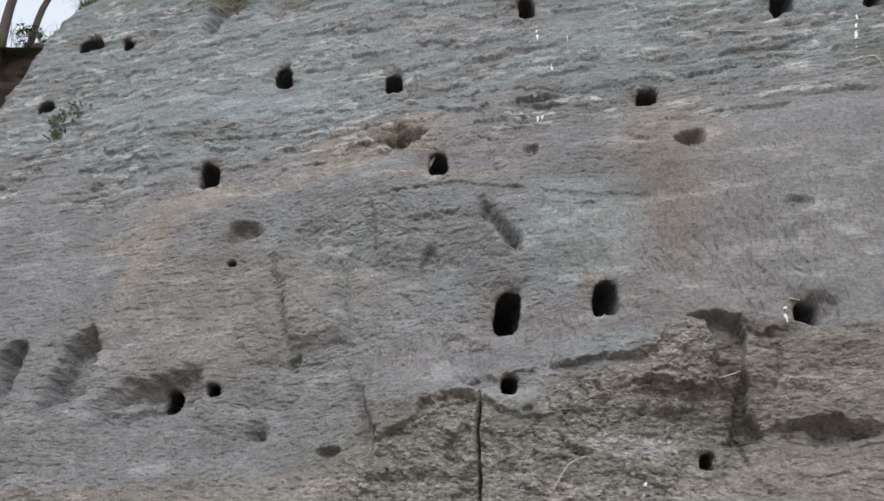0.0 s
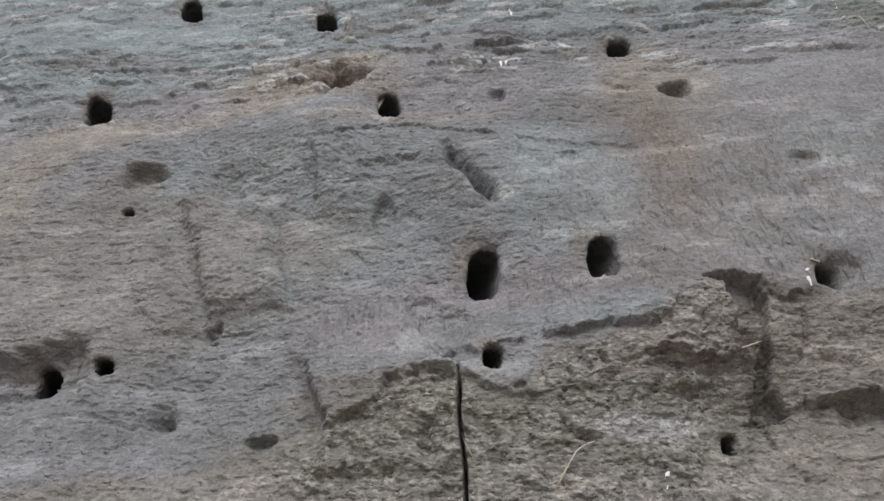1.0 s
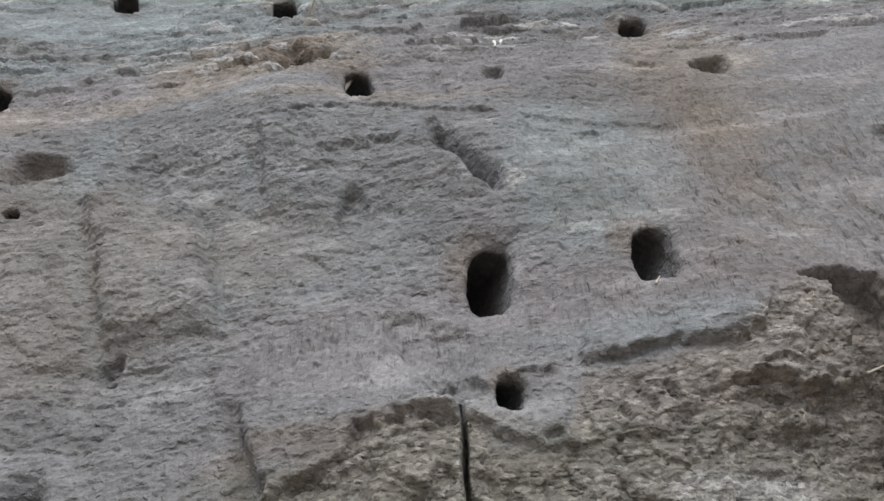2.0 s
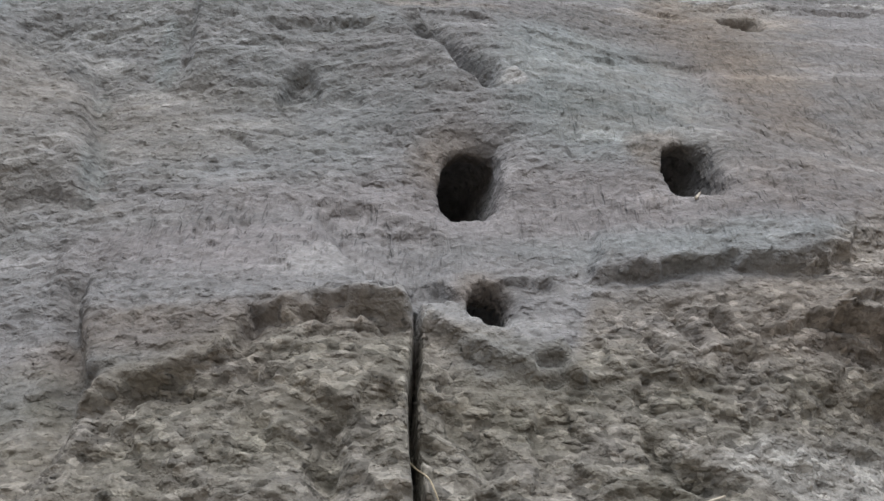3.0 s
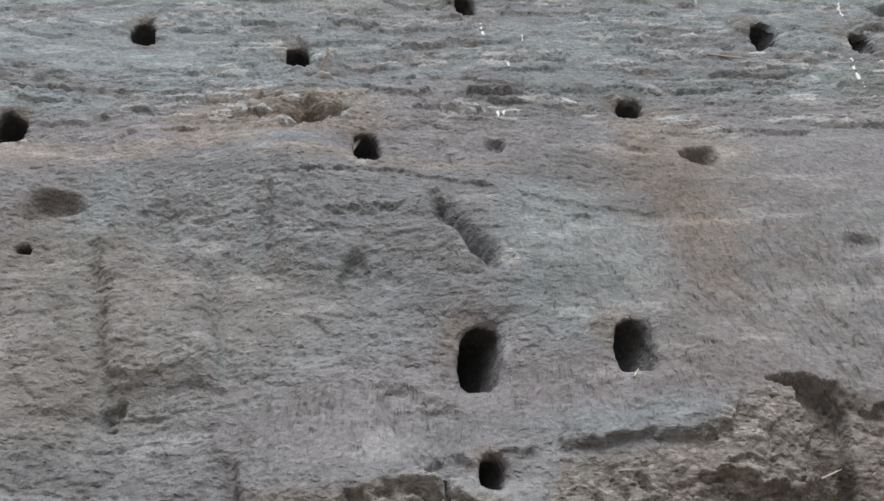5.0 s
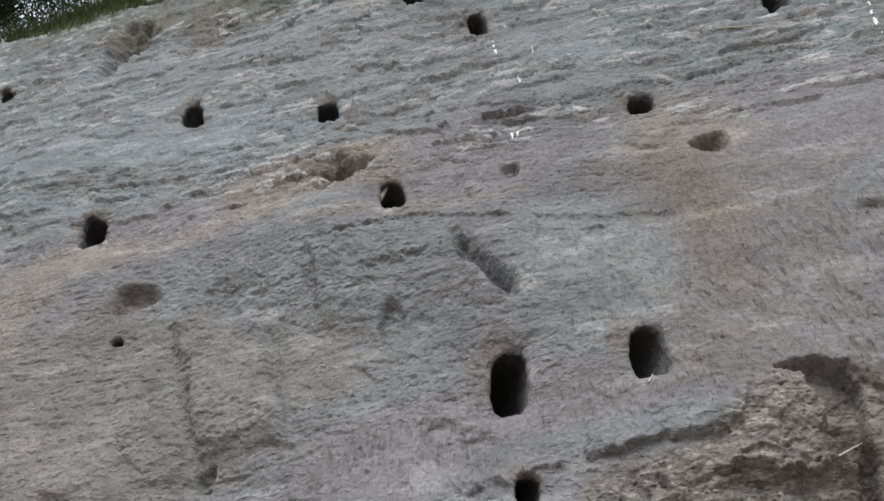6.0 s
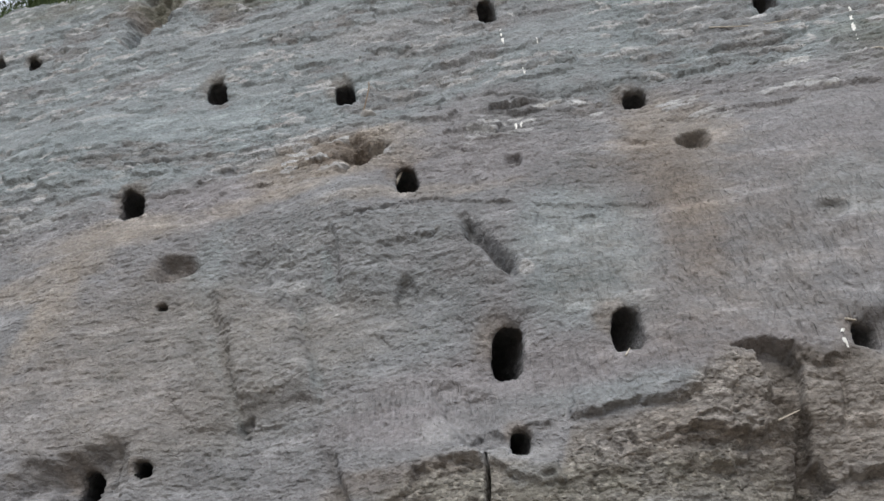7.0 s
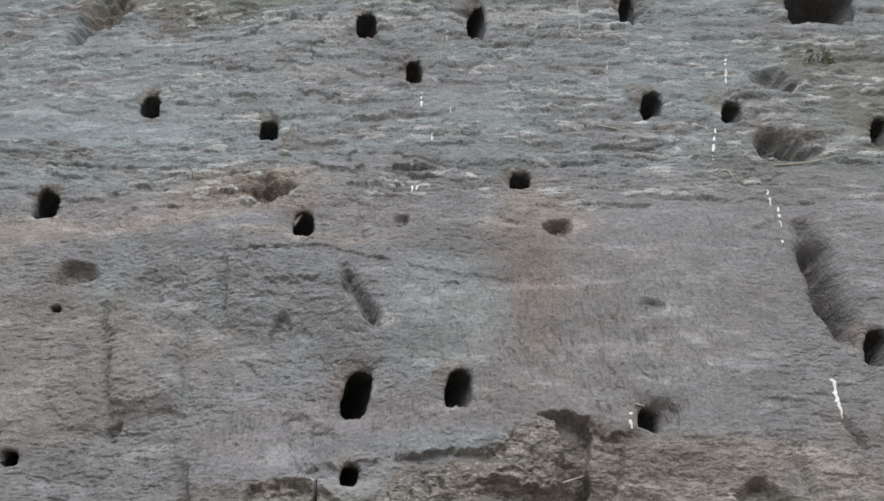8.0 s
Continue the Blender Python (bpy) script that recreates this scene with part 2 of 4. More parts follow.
def along(points, reach, wander=0.016):
    """Distance to a broken line, the signed height over it, and how far inside its ends, in a window round it."""
    p = np.array(points, float)
    win = window(p[:, 0].min() - reach, p[:, 0].max() + reach, p[:, 1].min() - reach, p[:, 1].max() + reach)
    qx, qz = X[win] + wander * WOBX[win], S[win] + wander * WOBZ[win]
    best, over, run = np.full(qx.shape, 9.0), np.zeros(qx.shape), np.zeros(qx.shape)
    total = np.hypot(*np.diff(p, axis=0).T)
    far = 0.0
    for (ax, az), (bx, bz), size in zip(p[:-1], p[1:], total):
        t = ((qx - ax) * (bx - ax) + (qz - az) * (bz - az)) / (size * size)
        tc = np.clip(t, 0, 1)
        d = np.hypot(qx - ax - tc * (bx - ax), qz - az - tc * (bz - az))
        side = ((bx - ax) * (qz - az) - (bz - az) * (qx - ax)) / size * (1 if bx >= ax else -1)
        over, run, best = np.where(d < best, side, over), np.where(d < best, far + tc * size, run), np.minimum(best, d)
        far += size
    ends = smooth(np.minimum(run, far - run) / (0.25 * far) + 0.06)
    return win, best, over, ends


def ledge(points, depth, reach):
    """A bed that stands proud of the rock below it, over a joint worn back in broken lengths."""
    win, d, over, ends = along(points, 6 * reach + 0.04)
    over, d = over + 0.010 * RAGZ[win], np.abs(np.hypot(d, 0.002) + 0.003 * RAGX[win])
    worn = (0.35 + 0.65 * smooth(0.5 + 1.2 * BREAKS[win])) * (0.45 + 0.8 * FACETS[win])
    under = np.where(over < 0, smooth(-over / 0.006), 0.0)
    joint = worn * np.exp(-d / (0.005 + (0.03 + 0.20 * FACETS[win]) * reach))
    step = np.exp(-((d / (3.0 * reach)) ** 2))
    above = np.where(over >= 0, np.exp(-d / (0.8 * reach)), np.exp(-d / 0.006))
    H[win] += 0.7 * ends * depth * (0.45 * worn * above - under * (0.75 * joint + (0.04 + 0.12 * worn) * step))


def groove(points, half, depth):
    win, d, over, ends = along(points, 4 * half + 0.03, min(0.016, 0.5 * half))
    H[win] -= depth * np.exp(-((d / half) ** 2)) * np.minimum(1, 0.3 + ends)


def plate(points, height, edge, fade=0.0, rise=0.0):
    """A slab that stands proud of its surroundings, or sunk into them; fade: it runs out towards its foot; rise: it leans out from its top."""
    p = np.array(points, float)
    m = edge * 2
    win = window(p[:, 0].min() - m, p[:, 0].max() + m, p[:, 1].min() - m, p[:, 1].max() + m)
    qx, qz = X[win] + 0.013 * WOBX[win] + 0.007 * RAGX[win], S[win] + 0.013 * WOBZ[win] + 0.007 * RAGZ[win]
    d, inside = np.full(qx.shape, 9.0), np.zeros(qx.shape, bool)
    for (ax, az), (bx, bz) in zip(p, np.roll(p, -1, axis=0)):
        t = np.clip(((qx - ax) * (bx - ax) + (qz - az) * (bz - az)) / ((bx - ax) ** 2 + (bz - az) ** 2), 0, 1)
        d = np.minimum(d, np.hypot(qx - ax - t * (bx - ax), qz - az - t * (bz - az)))
        inside ^= ((az > qz) != (bz > qz)) & (qx < (bx - ax) * (qz - az) / (bz - az + 1e-9) + ax)
    if fade:
        height = height * smooth((qz - p[:, 1].min()) / fade - 0.15)
    if rise:
        height = height * np.clip((p[:, 1].max() - qz) / rise, 0.0, 1.0)
    H[win] += height * smooth(0.5 + np.where(inside, d, -d) / (2 * edge))


def zone(name, x, z, rx, rz, amount=1.0, lean=0.0):
    """A patch of another tint, with its edges frayed along the beds."""
    px = (X - x - lean * (S - z)) / rx + 0.25 * BROAD
    pz = (S - z) / rz + 0.25 * BROAD2
    TINT[name] = np.maximum(TINT[name], amount * smooth(1.45 - np.sqrt(px * px + pz * pz)))


BROAD, BROAD2 = fbm(X * 2.2, S * 4.0, 71, 4), fbm(X * 2.2, S * 4.0, 93, 4)

# how broken the rock is: 1 in the crumbling foot, less in the soft bands
foot = np.interp(X, [-2.5, -0.9, -0.219, -0.07, 0.023, 0.207, 0.293, 0.414, 0.489, 0.767, 1.01, 1.407, 2.4], [2.05, 2.1, 2.25, 2.347, 2.414, 2.432, 2.322, 2.327, 2.496, 2.521, 2.69, 2.662, 2.6])
foot = foot + 0.06 * np.interp(X, [-0.5, -0.3, 0.9, 1.2], [1.0, 0.1, 0.1, 1.0]) * BROAD
BROKEN = smooth((foot - S) / 0.06 + 0.4 * BROAD)
BROKEN = BROKEN * np.interp(X, [-0.4, -0.25, 0.85, 1.25], [0.5, 0.9, 0.85, 0.5])


def soft_band(x, z, rx, rz, amount):
    px, pz = (X - x) / rx + 0.2 * BROAD, (S - z) / rz + 0.2 * BROAD2
    return amount * smooth(1.4 - np.sqrt(px * px + pz * pz))


for band in ((-0.25, 4.08, 0.45, 0.28, 0.55), (-1.6, 3.9, 0.9, 0.16, 0.6), (1.5, 4.3, 0.5, 0.12, 0.35), (-1.7, 6.6, 1.2, 0.5, 0.45), (0.0, 3.65, 0.6, 0.10, 0.3)):
    BROKEN = np.maximum(BROKEN, soft_band(*band))
# smooth scraped faces with fine upright tool and claw marks
SCRAPED = np.maximum.reduce([soft_band(1.3, 3.2, 0.75, 0.55, 1.0), soft_band(0.0, 2.6, 0.3, 0.14, 1.0), soft_band(0.7, 2.65, 0.5, 0.12, 0.8), soft_band(1.9, 3.8, 0.8, 0.35, 0.8)])

def flags(x, z, wide, tall, seed):
    """Broken bedding: rows of flakes, each with a depth of its own and its lower edge a little proud."""
    v = z / tall
    iv = np.floor(v).astype(np.int64)
    u = x / wide + 7.0 * lattice(iv, iv * 0, seed)
    iu = np.floor(u).astype(np.int64)
    return lattice(iu, iv, seed + 3) - 0.5 + 0.5 * (0.5 - (v - iv))


RX, RZ = X + 0.016 * WOBX + 0.007 * RAGX, S + 0.010 * WOBZ + 0.0045 * RAGZ + 0.03 * X
CALM, CRUMBLY = 1 - 0.75 * SCRAPED, np.clip(BROKEN, 0, 1)
H += 0.012 * fbm(X * 1.3, S * 1.5, 5, 2) + 0.007 * fbm(X * 3.5, S * 5.0, 7, 2) * CALM
H += 0.0030 * fbm(X * 13, S * 19, 11, 3, 0.5) * CALM
H += 0.0016 * fbm(X * 60, S * 90, 13, 2, 0.6) * CALM
# shallow scales where the bank is sound, and small crumbs that stand on it
PATCHY = smooth(0.5 + 1.1 * BROAD)
H += (1 - CRUMBLY) * CALM * PATCHY * (0.0050 * flags(RX, RZ, 0.110, 0.038, 121) + 0.0035 * flags(RX + 0.4, RZ, 0.030, 0.018, 123))
pits = fbm(X * 30, S * 62, 107, 2)
H -= 0.0065 * (1 - CRUMBLY) * smooth((pits - 0.50) / 0.10) * CALM * smooth(0.55 + BROAD)
nubs = fbm(X * 34, S * 58, 109, 2)
H += 0.0050 * (1 - CRUMBLY) * smooth((nubs - 0.52) / 0.10) * CALM * smooth(0.7 - BROAD)
TINT["chipped"], TINT["scraped"] = CRUMBLY, np.clip(SCRAPED, 0, 1)
bed_lines = np.abs(fbm(X * 2.2, S * 13 + 0.9 * X, 23, 3))
H -= 0.011 * np.exp(-((bed_lines / 0.028) ** 2)) * smooth(0.1 + BREAKS) * CALM * smooth(0.3 + BROAD2)
UPPER = smooth((S - 3.75) / 0.5 + 0.3 * BROAD) * smooth((7.9 - S) / 0.3)
benches = chunks(X * 2.8 + 0.25 * WOBX, S * 8 + 0.5 * X + 0.25 * WOBZ, 111, 110.0)
slabs = chunks(X * 7 + 0.3 * WOBX, S * 19 + 0.3 * WOBZ, 113, 90.0)
H += UPPER * (0.028 * (benches - 0.5) + 0.017 * (slabs - 0.5) * smooth(0.4 + BROAD2) + 0.016 * flags(RX, RZ, 0.22, 0.075, 125) * smooth(BROAD2 + 0.3) + 0.010 * flags(RX, RZ, 0.09, 0.034, 127) * smooth(BROAD + 0.5))
TINT["pale"] = 1.0 * UPPER * smooth((slabs - 0.62) / 0.08) * smooth((BROAD + 0.15) / 0.5)
TINT["lilac"] = 0.42 * UPPER * smooth((BROAD2 - 0.1) / 0.5)
TINT["brown"] = 0.30 * smooth((0.26 - slabs) / 0.15) * UPPER * smooth((BROAD2 + 0.1) / 0.6)
# the crumbling beds: blocks, flags and chips
jx, jz = X + 0.03 * WOBX, S + 0.02 * WOBZ
H += BROKEN * (0.016 * (chunks(jx * 4.5, jz * 6.5, 41, 160.0) - 0.6) + 0.008 * flags(RX, RZ, 0.090, 0.046, 43) + 0.0040 * flags(RX + 0.2, RZ, 0.034, 0.022, 45) * smooth(0.6 + BREAKS) + 0.0050 * flags(RX + 0.7, RZ, 0.019, 0.0125, 47) + 0.009 * smooth((fbm(X * 16, S * 20, 131, 3) - 0.25) / 0.25) - 0.014 * smooth((fbm(X * 13, S * 17, 133, 3) - 0.30) / 0.2))
marks = value(X * 58 + 0.8 * fbm(X * 8, S * 8, 53, 2) + 5 * S, S * 15, 57)
H -= 0.0085 * SCRAPED * smooth((marks - 0.34) / 0.25) * smooth(0.6 + 1.3 * BROAD)
H += 0.0018 * SCRAPED * fbm(X * 80, S * 60, 59, 2)

# burrows
burrow(0.327, 2.812, 0.114, 0.226, 0.60, lean=0.1)
burrow(0.728, 2.820, 0.102, 0.176, 0.50, lean=0.1)
burrow(1.476, 2.726, 0.090, 0.102, 0.40, lean=0.25)
burrow(0.325, 2.453, 0.064, 0.085, 0.40, lean=0.12)
burrow(-0.015, 3.800, 0.102, 0.200, 0.45, lean=-0.04)
burrow(-1.473, 4.021, 0.141, 0.265, 0.45, lean=-0.32)
burrow(-1.226, 5.154, 0.128, 0.274, 0.45, lean=-0.22)
burrow(-0.358, 4.811, 0.117, 0.255, 0.45, lean=-0.09)
burrow(1.149, 4.270, 0.114, 0.133, 0.40, lean=0.15)
burrow(0.563, 5.562, 0.112, 0.287, 0.35, lean=-0.01)
burrow(2.049, 5.037, 0.129, 0.285, 0.45, lean=0.26)
burrow(2.503, 4.944, 0.124, 0.254, 0.45, lean=0.36)
burrow(0.181, 6.242, 0.159, 0.384, 0.50, lean=-0.06)
burrow(1.026, 6.271, 0.146, 0.527, 0.50, lean=0.04)
burrow(2.186, 6.417, 0.124, 0.544, 0.45, lean=0.19)
burrow(3.599, 6.415, 0.485, 0.701, 0.60, lean=0.35)
burrow(-3.512, 6.434, 0.271, 0.304, 0.40, lean=-0.47)
burrow(-3.036, 6.279, 0.101, 0.166, 0.25, lean=-0.42)
burrow(-3.476, 5.382, 0.171, 0.249, 0.30, lean=-0.57)
burrow(-1.252, 2.488, 0.088, 0.120, 0.40, lean=-0.20)
burrow(-1.008, 2.494, 0.058, 0.062, 0.25, lean=-0.25)
burrow(1.052, 2.154, 0.054, 0.065, 0.18, lean=0.24)
burrow(2.494, 3.095, 0.105, 0.185, 0.45, lean=0.42)
burrow(3.269, 4.709, 0.102, 0.287, 0.30, lean=0.5)
burrow(-1.109, 3.249, 0.042, 0.034, 0.08, lean=-0.24)
# hollows
scoop(0.481, 3.846, 0.095, 0.112, 0.050, edge=0.4)
scoop(-0.258, 4.079, 0.265, 0.351, 0.170, edge=0.6)
scoop(-1.096, 3.456, 0.228, 0.187, 0.110, edge=0.5)
scoop(1.282, 3.820, 0.147, 0.127, 0.110, edge=0.4)
scoop(1.590, 3.269, 0.127, 0.134, 0.040, edge=0.35)
scoop(-1.335, 2.443, 0.544, 0.321, 0.090, edge=0.65, slant=-0.55)
scoop(2.637, 4.555, 0.303, 0.443, 0.200, edge=0.6)
scoop(2.879, 5.277, 0.253, 0.363, 0.130, edge=0.6)
scoop(2.221, 6.349, 0.326, 0.667, 0.120, edge=0.9)
scoop(0.985, 6.327, 0.302, 0.728, 0.080, edge=0.9)
scoop(-0.412, 2.191, 0.109, 0.063, 0.050, edge=0.4)
scoop(-1.494, 4.039, 0.286, 0.431, 0.060, edge=1.0)
scoop(0.307, 2.813, 0.182, 0.394, 0.040, edge=1.0)
scoop(-0.646, 2.634, 0.065, 0.089, 0.040, edge=0.5)
scoop(-0.692, 3.381, 0.216, 0.246, 0.030, edge=0.7)
scoop(-2.940, 6.126, 0.972, 0.566, 0.050, edge=1.0)
scoop(-2.111, 6.604, 0.427, 0.986, 0.200, edge=0.5)
scoop(1.514, 2.727, 0.203, 0.255, 0.070, edge=1.0)
scoop(-0.758, 2.294, 0.133, 0.136, 0.050, edge=0.8)
scoop(-0.760, 2.282, 0.106, 0.099, 0.040, edge=0.8)
scoop(1.823, 2.433, 0.178, 0.105, 0.080, edge=0.5)
# the split slab, its undercut foot and the rock round the large burrow
plate([(-0.299, 2.490), (-0.180, 2.561), (-0.037, 2.650), (0.040, 2.645), (0.091, 2.544), (0.168, 2.412), (0.203, 2.384), (0.136, 2.369), (0.088, 2.385), (0.027, 2.367), (-0.027, 2.369), (-0.062, 2.303), (-0.126, 2.257), (-0.204, 2.208)], 0.050, 0.012, rise=0.26)
plate([(-0.216, 2.216), (-0.132, 2.263), (-0.059, 2.309), (0.025, 2.376), (0.206, 2.397), (0.204, 2.092), (0.080, 2.082), (-0.225, 2.084)], 0.036, 0.030)
plate([(0.214, 2.418), (0.270, 2.414), (0.318, 2.386), (0.423, 2.373), (0.442, 2.311), (0.340, 2.314), (0.264, 2.346), (0.217, 2.374)], 0.030, 0.012)
plate([(0.170, 2.457), (0.189, 2.487), (0.251, 2.488), (0.275, 2.456), (0.246, 2.430), (0.209, 2.422)], -0.030, 0.012)
plate([(-0.330, 2.590), (-0.312, 2.519), (-0.347, 2.484), (-0.360, 2.565)], 0.020, 0.02)
groove([(-0.322, 2.520), (-0.281, 2.383), (-0.247, 2.285), (-0.239, 2.198), (-0.242, 2.146)], 0.022, 0.024)
groove([(0.209, 2.420), (0.207, 2.351), (0.200, 2.277), (0.201, 2.214), (0.203, 2.150), (0.205, 2.089), (0.207, 1.960), (0.205, 1.720)], 0.0045, 0.16)
ledge([(-0.220, 2.231), (-0.136, 2.278), (-0.069, 2.325), (-0.033, 2.392)], 0.018, 0.030)
ledge([(-0.033, 2.397), (0.023, 2.395), (0.087, 2.414), (0.136, 2.397), (0.205, 2.407)], 0.018, 0.030)
ledge([(0.145, 2.974), (0.201, 2.945), (0.255, 2.891), (0.279, 2.867)], 0.024, 0.016)
ledge([(0.322, 2.917), (0.384, 2.931), (0.417, 2.961), (0.477, 2.965)], 0.027, 0.016)
ledge([(0.385, 2.819), (0.452, 2.826), (0.495, 2.858), (0.537, 2.893)], 0.024, 0.016)
ledge([(-0.222, 2.994), (-0.156, 2.956), (-0.088, 2.882), (-0.032, 2.825)], 0.027, 0.022)
ledge([(-0.241, 3.091), (-0.194, 3.109), (-0.143, 3.122)], 0.018, 0.014)
ledge([(0.047, 2.676), (0.127, 2.684)], 0.017, 0.016)
ledge([(0.059, 2.629), (0.156, 2.630), (0.229, 2.630)], 0.021, 0.018)
ledge([(-0.440, 3.032), (-0.372, 3.011)], 0.021, 0.012)
ledge([(0.650, 2.618), (0.704, 2.605), (0.786, 2.617)], 0.030, 0.022)
ledge([(0.818, 2.702), (0.873, 2.693)], 0.018, 0.018)
ledge([(0.486, 2.504), (0.559, 2.516), (0.656, 2.520), (0.769, 2.526), (0.872, 2.535)], 0.045, 0.045)
ledge([(0.283, 2.493), (0.344, 2.511), (0.391, 2.513), (0.439, 2.480)], 0.045, 0.03)
ledge([(-0.317, 2.533), (-0.225, 2.536), (-0.058, 2.512)], 0.008, 0.012)
ledge([(-0.148, 2.515), (-0.041, 2.519), (0.068, 2.450)], 0.007, 0.012)
ledge([(0.120, 3.331), (0.199, 3.347)], 0.018, 0.012)
ledge([(0.471, 3.241), (0.597, 3.294), (0.626, 3.252)], 0.015, 0.012)
ledge([(0.676, 3.414), (0.799, 3.470)], 0.024, 0.022)
ledge([(0.225, 2.242), (0.256, 2.254), (0.286, 2.217), (0.309, 2.166)], 0.021, 0.03)
ledge([(0.482, 2.314), (0.527, 2.341), (0.583, 2.348)], 0.021, 0.02)
ledge([(0.515, 2.242), (0.539, 2.178), (0.592, 2.180), (0.657, 2.192)], 0.024, 0.03)
ledge([(0.611, 2.275), (0.720, 2.289)], 0.021, 0.022)
ledge([(0.069, 2.212), (0.103, 2.221), (0.132, 2.197)], 0.018, 0.025)
ledge([(-0.185, 2.201), (-0.120, 2.212), (-0.058, 2.222)], 0.018, 0.02)
ledge([(-0.051, 2.117), (-0.017, 2.106), (0.026, 2.117)], 0.013, 0.02)
groove([(0.590, 2.443), (0.605, 2.409), (0.624, 2.374)], 0.01, 0.03)
groove([(0.646, 2.441), (0.660, 2.412), (0.679, 2.385)], 0.01, 0.028)
groove([(0.548, 2.399), (0.558, 2.357)], 0.008, 0.02)
groove([(0.247, 2.244), (0.285, 2.213), (0.308, 2.159)], 0.02, 0.03)
groove([(0.076, 2.208), (0.100, 2.152), (0.110, 2.094)], 0.026, 0.03)
groove([(0.514, 2.238), (0.538, 2.174), (0.596, 2.171)], 0.016, 0.03)
groove([(0.518, 2.301), (0.535, 2.261)], 0.01, 0.02)
groove([(0.138, 2.210), (0.153, 2.154)], 0.014, 0.014)
scoop(0.056, 2.378, 0.067, 0.040, 0.027, edge=0.5)
scoop(0.159, 2.373, 0.076, 0.042, 0.030, edge=0.5)
scoop(-0.131, 2.241, 0.112, 0.032, 0.027, edge=0.5)
scoop(-0.004, 2.267, 0.051, 0.038, 0.021, edge=0.6)
scoop(0.396, 2.318, 0.047, 0.054, 0.030, edge=0.4)
scoop(0.336, 2.456, 0.080, 0.094, 0.018, edge=0.8)
scoop(0.236, 2.245, 0.045, 0.027, 0.018, edge=0.5)
scoop(0.099, 2.167, 0.060, 0.126, 0.018, edge=0.9)
scoop(-0.163, 2.392, 0.127, 0.082, 0.009, edge=0.8)
scoop(0.590, 2.151, 0.091, 0.062, 0.018, edge=0.8)
scoop(-0.096, 2.266, 0.045, 0.049, 0.018, edge=0.6)
scoop(-0.175, 2.343, 0.122, 0.055, 0.007, edge=0.9)
scoop(-0.029, 3.128, 0.101, 0.153, 0.038, edge=0.35)
scoop(0.065, 3.087, 0.092, 0.073, 0.014, edge=0.5)
groove([(0.041, 2.689), (0.097, 2.571), (0.172, 2.444)], 0.010, 0.010)
plate([(0.048, 2.689), (0.127, 2.684), (0.234, 2.621), (0.266, 2.596), (0.225, 2.491), (0.174, 2.447), (0.094, 2.581)], -0.018, 0.022)
plate([(0.487, 2.506), (0.576, 2.517), (0.769, 2.526), (0.878, 2.535), (0.940, 2.683), (0.706, 2.693), (0.515, 2.616)], 0.024, 0.010, rise=0.12)
# dressed uprights beside the block
plate([(-0.889, 3.293), (-0.744, 2.969), (-0.644, 2.642), (-0.492, 2.629), (-0.370, 2.681), (-0.400, 2.887), (-0.488, 3.084), (-0.574, 3.295), (-0.638, 3.264), (-0.774, 3.290)], 0.055, 0.042, 0.16)
plate([(-1.068, 3.094), (-0.912, 3.148), (-0.793, 2.962), (-0.686, 2.667), (-0.850, 2.628), (-0.960, 2.781)], 0.012, 0.02)
ledge([(-0.849, 2.623), (-0.752, 2.638), (-0.658, 2.620), (-0.553, 2.627), (-0.447, 2.630)], 0.045, 0.022)
groove([(-0.557, 3.276), (-0.470, 3.083), (-0.390, 2.886), (-0.361, 2.702)], 0.020, 0.012)
groove([(-0.907, 3.305), (-0.760, 2.967), (-0.667, 2.668)], 0.020, 0.004)
groove([(-0.365, 3.461), (-0.320, 3.296), (-0.290, 3.149)], 0.014, 0.016)
ledge([(-0.602, 3.405), (-0.478, 3.406), (-0.387, 3.427)], 0.030, 0.016)
ledge([(-0.418, 3.019), (-0.366, 3.014)], 0.035, 0.012)
ledge([(-0.791, 3.186), (-0.621, 3.185), (-0.559, 3.241)], 0.012, 0.02)
# the undercut rock below the long ledge
plate([(1.022, 2.695), (1.088, 2.670), (1.104, 2.572), (1.084, 2.507), (1.158, 2.420), (1.173, 2.349), (1.139, 2.215), (1.185, 2.194), (1.267, 2.250), (1.227, 2.345), (1.199, 2.496), (1.226, 2.594), (1.202, 2.689)], -0.075, 0.009)
ledge([(0.999, 2.688), (1.096, 2.696), (1.208, 2.694), (1.272, 2.628), (1.411, 2.662)], 0.085, 0.035)
ledge([(0.669, 2.400), (0.833, 2.449), (1.034, 2.431), (1.158, 2.406)], 0.08, 0.04)
ledge([(1.245, 2.258), (1.398, 2.286), (1.512, 2.296), (1.603, 2.232)], 0.11, 0.06)
ledge([(0.843, 2.311), (0.949, 2.332), (1.056, 2.381)], 0.045, 0.025)
ledge([(0.798, 2.471), (0.934, 2.489), (1.079, 2.503)], 0.04, 0.022)
ledge([(1.307, 2.091), (1.464, 2.097), (1.559, 2.115)], 0.03, 0.03)
scoop(1.506, 2.239, 0.281, 0.114, 0.066, edge=0.7)
scoop(1.448, 2.393, 0.221, 0.116, 0.027, edge=0.9)
scoop(0.929, 2.395, 0.326, 0.073, 0.027, edge=0.7)
scoop(0.980, 2.298, 0.194, 0.110, 0.024, edge=0.8)
groove([(1.349, 2.578), (1.340, 2.477), (1.319, 2.401)], 0.010, 0.025)
groove([(1.186, 2.198), (1.203, 2.108)], 0.006, 0.02)
